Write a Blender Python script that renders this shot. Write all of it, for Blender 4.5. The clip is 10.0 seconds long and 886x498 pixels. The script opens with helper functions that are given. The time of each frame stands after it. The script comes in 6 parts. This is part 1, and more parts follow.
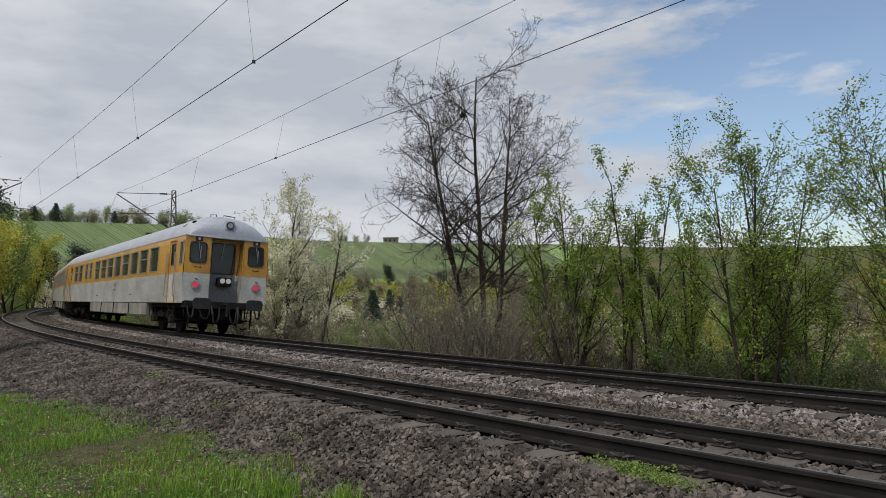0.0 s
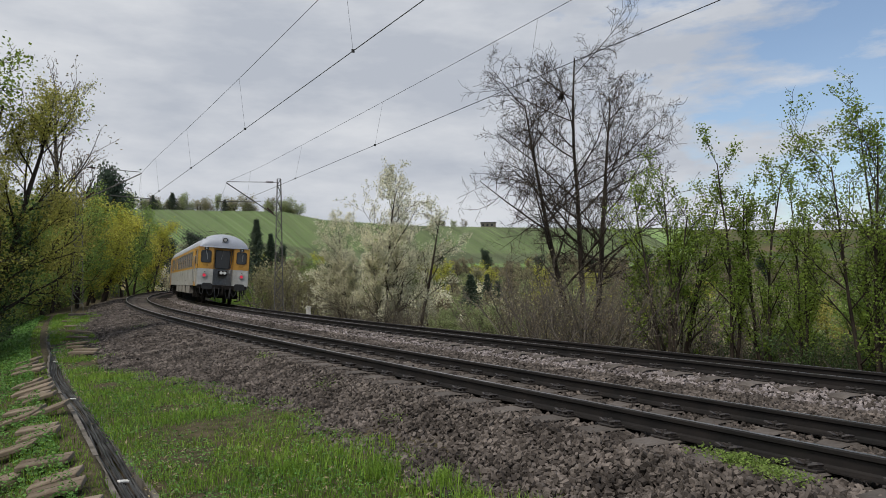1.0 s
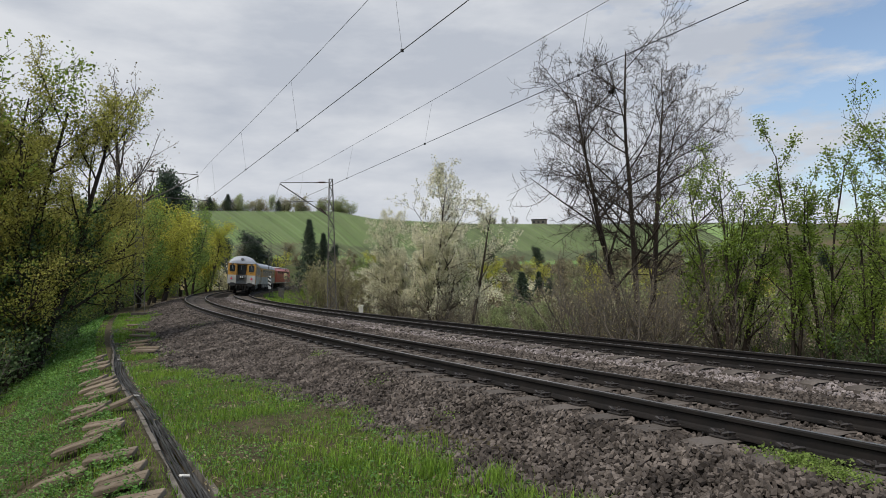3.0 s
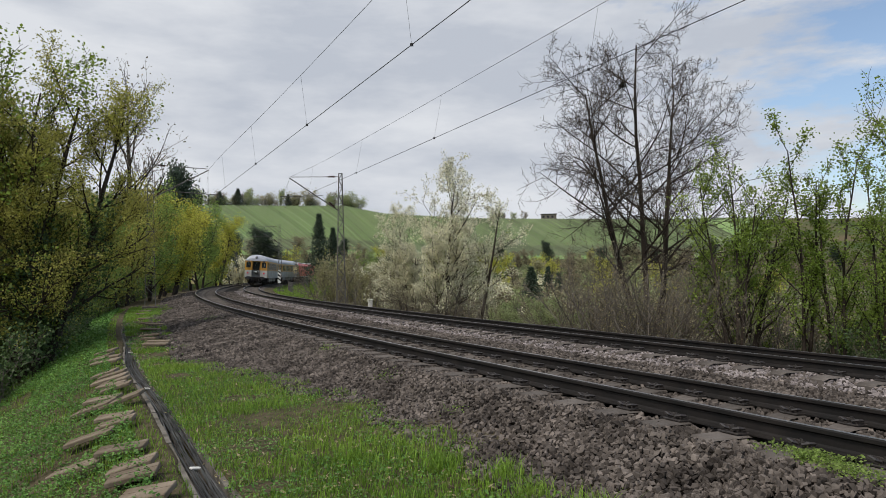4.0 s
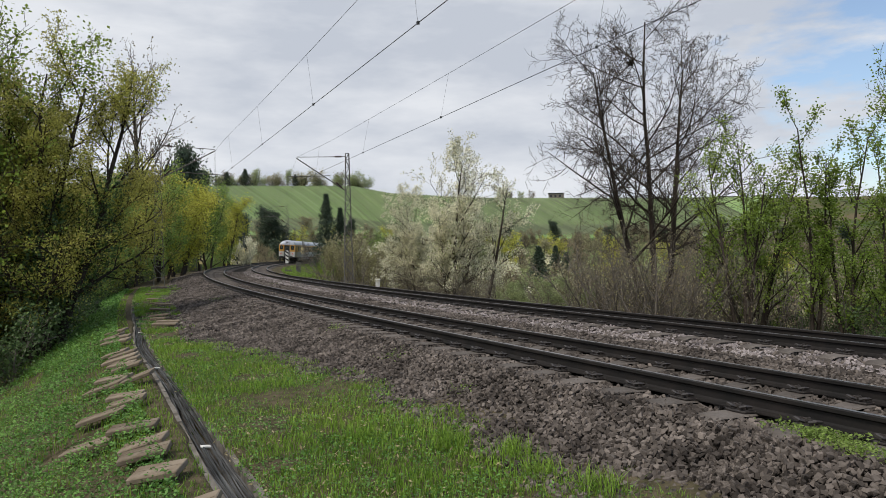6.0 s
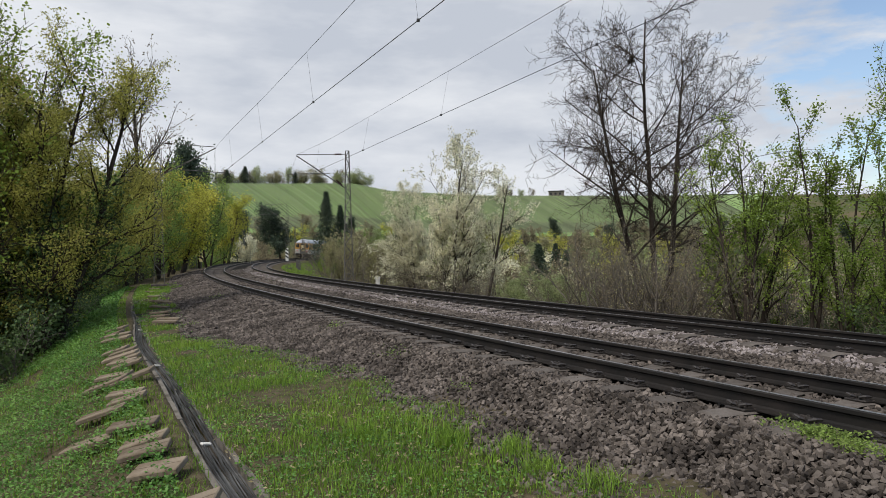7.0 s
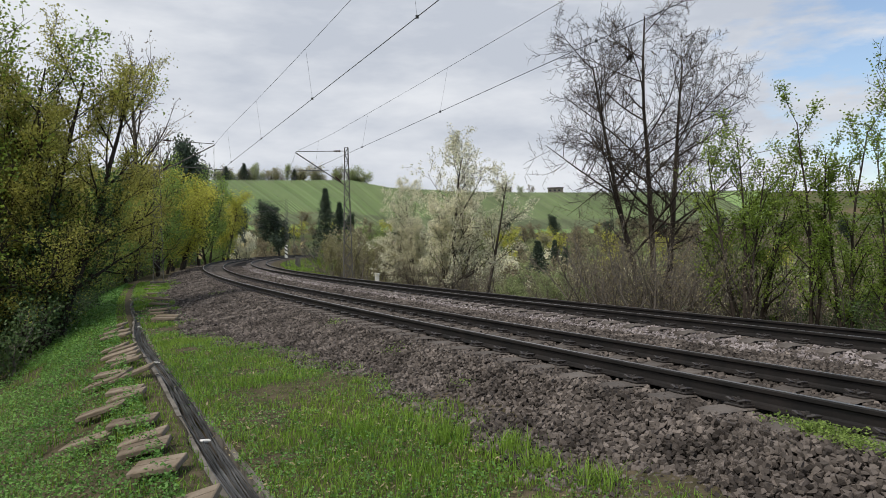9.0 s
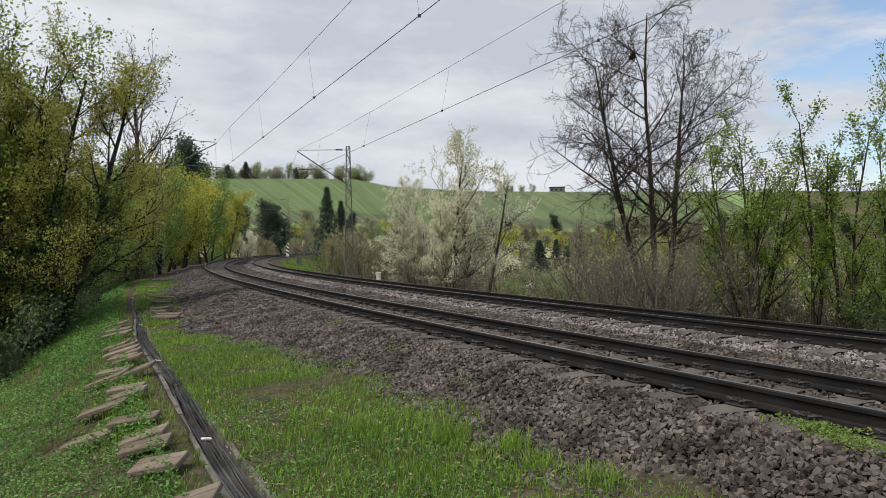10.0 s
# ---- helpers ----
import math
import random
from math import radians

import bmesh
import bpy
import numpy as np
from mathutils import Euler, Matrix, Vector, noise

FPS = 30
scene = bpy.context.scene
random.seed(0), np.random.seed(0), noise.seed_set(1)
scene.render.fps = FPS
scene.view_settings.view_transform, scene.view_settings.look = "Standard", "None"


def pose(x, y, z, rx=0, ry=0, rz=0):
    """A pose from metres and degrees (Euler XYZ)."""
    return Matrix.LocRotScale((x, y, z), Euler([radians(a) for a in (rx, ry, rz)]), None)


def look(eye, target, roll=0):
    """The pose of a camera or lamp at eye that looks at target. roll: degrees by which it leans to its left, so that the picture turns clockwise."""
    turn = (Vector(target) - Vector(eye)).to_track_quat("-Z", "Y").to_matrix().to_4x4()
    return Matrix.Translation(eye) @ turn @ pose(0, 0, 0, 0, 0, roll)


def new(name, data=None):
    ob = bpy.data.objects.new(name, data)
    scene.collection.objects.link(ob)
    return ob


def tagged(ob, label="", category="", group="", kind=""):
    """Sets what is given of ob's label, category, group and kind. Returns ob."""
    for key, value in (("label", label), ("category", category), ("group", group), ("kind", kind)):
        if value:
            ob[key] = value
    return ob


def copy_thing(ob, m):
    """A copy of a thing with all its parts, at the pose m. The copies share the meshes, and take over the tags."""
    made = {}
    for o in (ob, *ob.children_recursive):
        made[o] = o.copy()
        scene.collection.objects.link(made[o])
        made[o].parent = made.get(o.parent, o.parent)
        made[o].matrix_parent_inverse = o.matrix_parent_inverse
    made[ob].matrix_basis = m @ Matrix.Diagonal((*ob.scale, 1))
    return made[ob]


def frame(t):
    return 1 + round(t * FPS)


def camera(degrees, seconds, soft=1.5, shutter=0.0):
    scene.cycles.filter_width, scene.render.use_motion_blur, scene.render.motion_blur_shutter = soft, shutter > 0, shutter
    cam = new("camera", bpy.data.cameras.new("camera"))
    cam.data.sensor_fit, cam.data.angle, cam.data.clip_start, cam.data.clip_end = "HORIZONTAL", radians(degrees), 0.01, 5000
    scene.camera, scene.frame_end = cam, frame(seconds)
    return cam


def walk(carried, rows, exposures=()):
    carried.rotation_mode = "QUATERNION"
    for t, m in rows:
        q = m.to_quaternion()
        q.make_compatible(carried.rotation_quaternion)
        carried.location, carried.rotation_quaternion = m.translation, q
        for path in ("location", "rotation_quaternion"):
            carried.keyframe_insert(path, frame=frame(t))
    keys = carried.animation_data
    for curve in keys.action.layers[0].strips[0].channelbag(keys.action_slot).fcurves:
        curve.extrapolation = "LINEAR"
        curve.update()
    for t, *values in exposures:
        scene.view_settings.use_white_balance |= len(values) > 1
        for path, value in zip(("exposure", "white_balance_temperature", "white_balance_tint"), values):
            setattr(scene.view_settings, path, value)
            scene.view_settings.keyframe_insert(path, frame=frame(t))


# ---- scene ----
cam = camera(62.0, 10.0, soft=0.5)
PATH = [
    (0, pose(0, 0, 1.195, 93.64, 0.51, -12.87)),
    (0.5, pose(0, 0, 1.195, 92.87, 0.40, -8.04)),
    (1, pose(0, 0, 1.195, 92.51, 0.41, -5.30)),
    (1.5, pose(0, 0, 1.195, 92.32, 0.46, -3.67)),
    (2, pose(0, 0, 1.195, 92.30, 0.66, -2.57)),
    (2.5, pose(0, 0, 1.195, 92.40, 0.82, -1.88)),
    (4, pose(0, 0, 1.195, 91.97, 0.69, -0.62)),
    (4.5, pose(0, 0, 1.195, 91.38, 0.72, -0.48)),
    (5, pose(0, 0, 1.195, 91.03, 0.81, -0.26)),
    (5.5, pose(0, 0, 1.195, 90.67, 0.89, -0.07)),
    (7, pose(0, 0, 1.195, 90.22, 0.83, -0.05)),
    (7.5, pose(0, 0, 1.195, 90.22, 0.90, 0.06)),
    (8, pose(0, 0, 1.195, 90.25, 0.96, 0.11)),
    (8.5, pose(0, 0, 1.195, 90.06, 1.00, -0.01)),
    (9, pose(0, 0, 1.195, 89.97, 0.88, -0.11)),
    (9.5, pose(0, 0, 1.195, 89.95, 0.80, 0.07)),
    (10, pose(0, 0, 1.195, 89.90, 0.70, -0.00)),
]
walk(cam, PATH, [(0.0, -0.17), (2.5, -0.10), (4.0, -0.03), (5.5, 0.07), (10.0, 0.07)])

# ---- world, sun, exposure ----
SUN_EL, SUN_AZ = radians(56), radians(222)
world = bpy.data.worlds.new("overcast_sky")
scene.world = world
world.use_nodes = True
wn, wl = world.node_tree.nodes, world.node_tree.links
wn.clear()


def wnode(kind, **kw):
    n = wn.new(kind)
    for k, v in kw.items():
        if k in n.inputs:
            n.inputs[k].default_value = v
    return n


w_out = wnode("ShaderNodeOutputWorld")
w_mix = wnode("ShaderNodeMixShader")
w_sky = wnode("ShaderNodeTexSky")
w_sky.sky_type = "NISHITA"
w_sky.sun_disc = False
w_sky.sun_elevation, w_sky.sun_rotation = SUN_EL, SUN_AZ
w_blue = wnode("ShaderNodeBackground", Strength=0.15)
w_cloud = wnode("ShaderNodeBackground", Strength=1.0)
w_tc = wnode("ShaderNodeTexCoord")
w_map = wnode("ShaderNodeMapping")
w_map.inputs["Scale"].default_value = (1.0, 1.0, 3.2)
w_map.inputs["Location"].default_value = (0.35, 0.1, 0.0)
w_n1 = wnode("ShaderNodeTexNoise", Scale=4.2, Detail=8.0, Roughness=0.58)
w_n2 = wnode("ShaderNodeTexNoise", Scale=3.4, Detail=6.0, Roughness=0.55)
w_sep = wnode("ShaderNodeSeparateXYZ")
w_open = wnode("ShaderNodeMath")          # clouds break open towards the east
w_open.operation = "MULTIPLY_ADD"
w_open.inputs[1].default_value, w_open.inputs[2].default_value = 1.0, -0.36
w_open2 = wnode("ShaderNodeMath")
w_open2.operation = "MULTIPLY_ADD"
w_open2.inputs[1].default_value = 0.60
w_low = wnode("ShaderNodeMath")
w_low.operation = "MINIMUM"
w_low.inputs[1].default_value = 0.34
w_add = wnode("ShaderNodeMath")
w_add.operation = "ADD"
w_cov = wnode("ShaderNodeMapRange")
w_cov.inputs["From Min"].default_value, w_cov.inputs["From Max"].default_value = 0.67, 0.80
w_cov.inputs["To Min"].default_value, w_cov.inputs["To Max"].default_value = 1.0, 0.06
w_ramp = wnode("ShaderNodeValToRGB")
w_ramp.color_ramp.elements[0].position, w_ramp.color_ramp.elements[0].color = 0.39, (0.52, 0.56, 0.635, 1)
w_ramp.color_ramp.elements[1].position, w_ramp.color_ramp.elements[1].color = 0.61, (0.74, 0.765, 0.81, 1)
for a, b in (
    (w_tc.outputs["Generated"], w_map.inputs["Vector"]), (w_map.outputs[0], w_n1.inputs["Vector"]), (w_map.outputs[0], w_n2.inputs["Vector"]),
    (w_tc.outputs["Generated"], w_sep.inputs[0]), (w_sep.outputs["X"], w_open.inputs[0]), (w_n1.outputs["Fac"], w_add.inputs[0]),
    (w_sep.outputs["Z"], w_low.inputs[0]), (w_low.outputs[0], w_open2.inputs[0]), (w_open.outputs[0], w_open2.inputs[2]), (w_open2.outputs[0], w_add.inputs[1]), (w_add.outputs[0], w_cov.inputs["Value"]), (w_n2.outputs["Fac"], w_ramp.inputs["Fac"]),
    (w_ramp.outputs["Color"], w_cloud.inputs["Color"]), (w_sky.outputs["Color"], w_blue.inputs["Color"]),
    (w_cov.outputs["Result"], w_mix.inputs["Fac"]), (w_blue.outputs[0], w_mix.inputs[1]), (w_cloud.outputs[0], w_mix.inputs[2]),
    (w_mix.outputs[0], w_out.inputs["Surface"]),
):
    wl.new(a, b)
sun = new("sun", bpy.data.lights.new("sun", "SUN"))
sun.data.energy, sun.data.angle, sun.data.color = 2.6, radians(14), (1.0, 0.95, 0.88)
sun.matrix_world = look((0, 0, 60), Vector((0, 0, 60)) - Vector((math.sin(SUN_AZ) * math.cos(SUN_EL), math.cos(SUN_AZ) * math.cos(SUN_EL), math.sin(SUN_EL))))


# ---- materials ----
def mat(name, base, other=None, scale=8.0, rough=0.8, metal=0.0, bump=0.0, fine=60.0, island=0.0, obj_rand=0.0, detail=6.0, spec=0.35, stretch=(1, 1, 1), mid=(0.35, 0.68)):
    """A node material: two colours mixed by coarse and fine noise, with relief and variation between pieces."""
    m = bpy.data.materials.new(name)
    m.use_nodes = True
    nt = m.node_tree
    p = nt.nodes["Principled BSDF"]
    p.inputs["Roughness"].default_value, p.inputs["Metallic"].default_value = rough, metal
    p.inputs["Specular IOR Level"].default_value = spec if rough < 0.72 or metal else 0.08
    other = other or tuple(c * 0.7 for c in base)
    tc = nt.nodes.new("ShaderNodeTexCoord")
    mp = nt.nodes.new("ShaderNodeMapping")
    mp.inputs["Scale"].default_value = stretch
    nt.links.new(tc.outputs["Object"], mp.inputs["Vector"])
    n1 = nt.nodes.new("ShaderNodeTexNoise")
    n1.inputs["Scale"].default_value, n1.inputs["Detail"].default_value = scale, detail
    n2 = nt.nodes.new("ShaderNodeTexNoise")
    n2.inputs["Scale"].default_value, n2.inputs["Detail"].default_value = fine, 3.0
    nt.links.new(mp.outputs[0], n1.inputs["Vector"])
    nt.links.new(mp.outputs[0], n2.inputs["Vector"])
    r = nt.nodes.new("ShaderNodeMapRange")
    r.inputs["From Min"].default_value, r.inputs["From Max"].default_value = mid
    nt.links.new(n1.outputs["Fac"], r.inputs["Value"])
    mx = nt.nodes.new("ShaderNodeMix")
    mx.data_type = "RGBA"
    mx.inputs[6].default_value, mx.inputs[7].default_value = (*base, 1), (*other, 1)
    nt.links.new(r.outputs["Result"], mx.inputs[0])
    hv = nt.nodes.new("ShaderNodeHueSaturation")
    nt.links.new(mx.outputs[2], hv.inputs["Color"])
    val = nt.nodes.new("ShaderNodeMapRange")
    val.inputs["To Min"].default_value, val.inputs["To Max"].default_value = 0.75, 1.25
    nt.links.new(n2.outputs["Fac"], val.inputs["Value"])
    last = val.outputs["Result"]
    for amount, node, out in ((island, "ShaderNodeNewGeometry", "Random Per Island"), (obj_rand, "ShaderNodeObjectInfo", "Random")):
        if amount:
            g = nt.nodes.new(node)
            k = nt.nodes.new("ShaderNodeMapRange")
            k.inputs["To Min"].default_value, k.inputs["To Max"].default_value = 1 - amount, 1 + amount
            nt.links.new(g.outputs[out], k.inputs["Value"])
            mu = nt.nodes.new("ShaderNodeMath")
            mu.operation = "MULTIPLY"
            nt.links.new(last, mu.inputs[0])
            nt.links.new(k.outputs["Result"], mu.inputs[1])
            last = mu.outputs[0]
    nt.links.new(last, hv.inputs["Value"])
    nt.links.new(hv.outputs["Color"], p.inputs["Base Color"])
    if bump:
        b = nt.nodes.new("ShaderNodeBump")
        b.inputs["Strength"].default_value, b.inputs["Distance"].default_value = bump, 0.02
        nt.links.new(n2.outputs["Fac"], b.inputs["Height"])
        nt.links.new(b.outputs["Normal"], p.inputs["Normal"])
    return m


def leaf_mat(name, base, other, island=0.45, glow=0.35):
    """Foliage: thin leaves that let some light through, each clump its own shade."""
    m = mat(name, base, other, scale=0.5, rough=0.6, island=island, fine=3.0)
    nt = m.node_tree
    p, out = nt.nodes["Principled BSDF"], nt.nodes["Material Output"]
    tr_ = nt.nodes.new("ShaderNodeBsdfTranslucent")
    mx = nt.nodes.new("ShaderNodeMixShader")
    mx.inputs[0].default_value = glow
    hv = next(n for n in nt.nodes if n.type == "HUE_SAT")
    nt.links.new(hv.outputs["Color"], tr_.inputs["Color"])
    nt.links.new(p.outputs[0], mx.inputs[1])
    nt.links.new(tr_.outputs[0], mx.inputs[2])
    nt.links.new(mx.outputs[0], out.inputs["Surface"])
    return m


def glass_mat(name, tint):
    m = mat(name, tint, tuple(c * 1.6 for c in tint), scale=1.3, rough=0.08, spec=0.45)
    return m


def glow_mat(name, base, power):
    dark = tuple(c * 0.35 for c in base)
    m = mat(name, dark, dark, rough=0.2)
    p = m.node_tree.nodes["Principled BSDF"]
    p.inputs["Emission Color"].default_value, p.inputs["Emission Strength"].default_value = (*base, 1), power
    return m


# near-black bed gravel: the shade in the stone gaps put into its colour
GAP_SHADE = mat("gap_shade_gravel", (0.016, 0.014, 0.012), (0.050, 0.043, 0.038), scale=14, fine=24, rough=0.95, bump=1.0)
STONE = mat("ballast_stone", (0.064, 0.054, 0.047), (0.156, 0.132, 0.115), scale=2.2, fine=45, rough=0.85, bump=0.35, island=0.6)
PALE_STONE = mat("pale_ballast_stone", (0.19, 0.165, 0.158), (0.34, 0.30, 0.29), scale=0.9, fine=45, rough=0.9, bump=0.4, island=0.4)
EARTH = mat("verge_soil", (0.050, 0.046, 0.024), (0.115, 0.092, 0.058), scale=7, fine=38, rough=0.95, bump=0.8)
GROUND = mat("valley_ground", (0.055, 0.085, 0.025), (0.13, 0.105, 0.06), scale=0.05, fine=1.2, rough=0.95, bump=0.3)
RAIL = mat("rusty_rail_steel", (0.013, 0.012, 0.0115), (0.024, 0.020, 0.018), scale=3, fine=40, rough=0.6, metal=0.0, bump=0.1, spec=0.2)
RAIL_TOP = mat("worn_rail_head", (0.28, 0.265, 0.26), (0.20, 0.185, 0.18), scale=2, fine=30, rough=0.38, metal=0.75)
CONCRETE = mat("sleeper_concrete", (0.135, 0.118, 0.105), (0.075, 0.064, 0.056), scale=5, fine=50, rough=0.9, bump=0.35, obj_rand=0.18)
CLIP = mat("rail_clip_steel", (0.030, 0.026, 0.024), (0.060, 0.050, 0.045), scale=9, rough=0.45, spec=0.5)
GALV = mat("weathered_mast_steel", (0.17, 0.165, 0.155), (0.085, 0.075, 0.065), scale=4, fine=25, rough=0.65, metal=0.35)
WIRE = mat("catenary_wire", (0.035, 0.035, 0.037), (0.06, 0.06, 0.06), rough=0.5, metal=0.5)
INSUL = mat("brown_insulator", (0.05, 0.028, 0.022), (0.08, 0.045, 0.035), rough=0.25)
YELLOW = mat("traffic_yellow_paint", (0.56, 0.300, 0.045), (0.40, 0.205, 0.045), scale=1.2, fine=12, rough=0.38, spec=0.5)
GREY = mat("light_grey_coach_paint", (0.52, 0.52, 0.50), (0.34, 0.33, 0.30), scale=1.3, fine=9, rough=0.42, spec=0.5, stretch=(0.7, 1, 1.2))
ROOF = mat("silver_roof_paint", (0.43, 0.45, 0.50), (0.35, 0.37, 0.41), scale=1.0, fine=14, rough=0.42, metal=0.1)
UNDER = mat("sooty_underframe", (0.014, 0.013, 0.0125), (0.030, 0.026, 0.023), scale=3, rough=0.75)
RUBBER = mat("black_rubber", (0.018, 0.018, 0.019), (0.03, 0.03, 0.03), rough=0.6)
DARKGLASS = glass_mat("coach_window_glass", (0.020, 0.024, 0.027))
FRAME = mat("window_frame_metal", (0.40, 0.40, 0.39), (0.30, 0.30, 0.29), rough=0.35, metal=0.6)
REDPAINT = mat("traffic_red_paint", (0.60, 0.035, 0.035), (0.50, 0.03, 0.035), scale=1, rough=0.35, spec=0.5)
WHITE = mat("white_paint", (0.72, 0.71, 0.68), (0.6, 0.59, 0.55), rough=0.5)
BLACK = mat("black_paint", (0.02, 0.02, 0.02), (0.035, 0.035, 0.035), rough=0.5)
CREAM = mat("yellowed_board_paint", (0.68, 0.58, 0.30), (0.6, 0.5, 0.25), rough=0.5)
TAIL = glow_mat("red_tail_lamp", (0.80, 0.045, 0.085), 0.55)
LAMPW = glow_mat("white_lamp_glass", (0.90, 0.93, 0.90), 0.2)
DIRTY = mat("grimy_underfloor_paint", (0.34, 0.325, 0.295), (0.17, 0.155, 0.135), scale=1.6, fine=14, rough=0.6, stretch=(1, 1, 0.5))
DIMLAMP = mat("unlit_lamp_glass", (0.36, 0.36, 0.35), (0.25, 0.25, 0.245), rough=0.12, spec=0.8)
BARK = mat("dark_bark", (0.034, 0.027, 0.022), (0.070, 0.057, 0.046), scale=6, fine=40, rough=0.95, bump=0.5, stretch=(1, 1, 0.3))
TWIG = mat("grey_brown_twigs", (0.115, 0.100, 0.085), (0.19, 0.168, 0.142), scale=2, rough=0.95)
SLAB = mat("weathered_trough_slab", (0.25, 0.205, 0.155), (0.155, 0.12, 0.085), scale=5, fine=40, rough=0.92, bump=0.3, obj_rand=0.2)
TROUGH = mat("trough_concrete", (0.21, 0.19, 0.165), (0.085, 0.075, 0.060), scale=4, fine=35, rough=0.92, bump=0.4)
CABLE = mat("cable_sheath", (0.022, 0.022, 0.024), (0.10, 0.10, 0.10), scale=2, rough=0.5, obj_rand=0.5)
LEAF_FRESH = leaf_mat("fresh_spring_leaf", (0.165, 0.250, 0.035), (0.26, 0.335, 0.060), glow=0.5)
LEAF_YELLOW = leaf_mat("yellow_green_leaf", (0.42, 0.43, 0.07), (0.54, 0.51, 0.10), glow=0.6)
LEAF_OLIVE = leaf_mat("olive_budding_leaf", (0.34, 0.33, 0.08), (0.45, 0.41, 0.11), glow=0.6)
LEAF_BUDDING = leaf_mat("olive_green_young_leaf", (0.33, 0.34, 0.070), (0.44, 0.41, 0.100), glow=0.55)
LEAF_DARK = leaf_mat("dark_conifer_needles", (0.042, 0.066, 0.042), (0.072, 0.100, 0.060), glow=0.2)
LEAF_IVY = leaf_mat("ivy_leaf", (0.055, 0.098, 0.030), (0.10, 0.150, 0.045), glow=0.2)
LEAF_GREYOLIVE = leaf_mat("grey_olive_bud", (0.23, 0.22, 0.10), (0.31, 0.285, 0.15), glow=0.4)
LEAF_MID = leaf_mat("mid_green_leaf", (0.19, 0.29, 0.065), (0.28, 0.37, 0.095), glow=0.55)
BLOSSOM = leaf_mat("white_blossom", (0.70, 0.67, 0.48), (0.84, 0.81, 0.62), island=0.3, glow=0.35)
BUD = leaf_mat("red_brown_buds", (0.17, 0.14, 0.085), (0.25, 0.21, 0.13), glow=0.2)
GRASS = leaf_mat("meadow_grass", (0.140, 0.255, 0.028), (0.235, 0.355, 0.048), island=0.45, glow=0.4)
HERB = leaf_mat("ground_herb_leaf", (0.085, 0.195, 0.036), (0.15, 0.29, 0.060), island=0.45, glow=0.3)
# leaf tones lightened to stand for distance haze; the green also on pale shrubs
PALE_HAZE_GREEN = leaf_mat("pale_haze_leaf", (0.27, 0.33, 0.14), (0.36, 0.39, 0.19), glow=0.5)
HAZE_OLIVE = leaf_mat("haze_olive_leaf", (0.30, 0.29, 0.16), (0.38, 0.35, 0.21), glow=0.5)
STRAW = leaf_mat("dry_straw", (0.30, 0.25, 0.13), (0.40, 0.34, 0.20), glow=0.3)
VINE = leaf_mat("vine_row", (0.15, 0.185, 0.105), (0.21, 0.23, 0.14), island=0.25, glow=0.1)
MEADOW = mat("vineyard_grass", (0.175, 0.275, 0.098), (0.235, 0.32, 0.13), scale=0.012, fine=0.2, rough=0.95)
BIRDNEST = mat("dark_nest_twigs", (0.03, 0.025, 0.02), rough=0.95)


# ---- building helpers ----
def obj(name, V, F, material, parent=None, label="", smooth=False):
    """One mesh object from vertices and faces (lists or arrays)."""
    me = bpy.data.meshes.new(name)
    if isinstance(V, np.ndarray):
        V = V.tolist()
    if isinstance(F, np.ndarray):
        F = F.tolist()
    me.from_pydata(V, [], F)
    for mm in material if isinstance(material, (list, tuple)) else [material]:
        me.materials.append(mm)
    if smooth:
        me.polygons.foreach_set("use_smooth", [True] * len(me.polygons))
    ob = new(name, me)
    if parent:
        ob.parent = parent
    if label:
        ob["label"] = label
    return ob


def share(name, src, parent, m):
    """Another object on the mesh of src."""
    ob = new(name, src.data)
    ob.parent = parent
    ob.matrix_basis = m
    return ob


def empty(name, label, category, group="", m=None, kind=""):
    e = new(name)
    if m is not None:
        e.matrix_basis = m
    return tagged(e, label, category, group, kind)


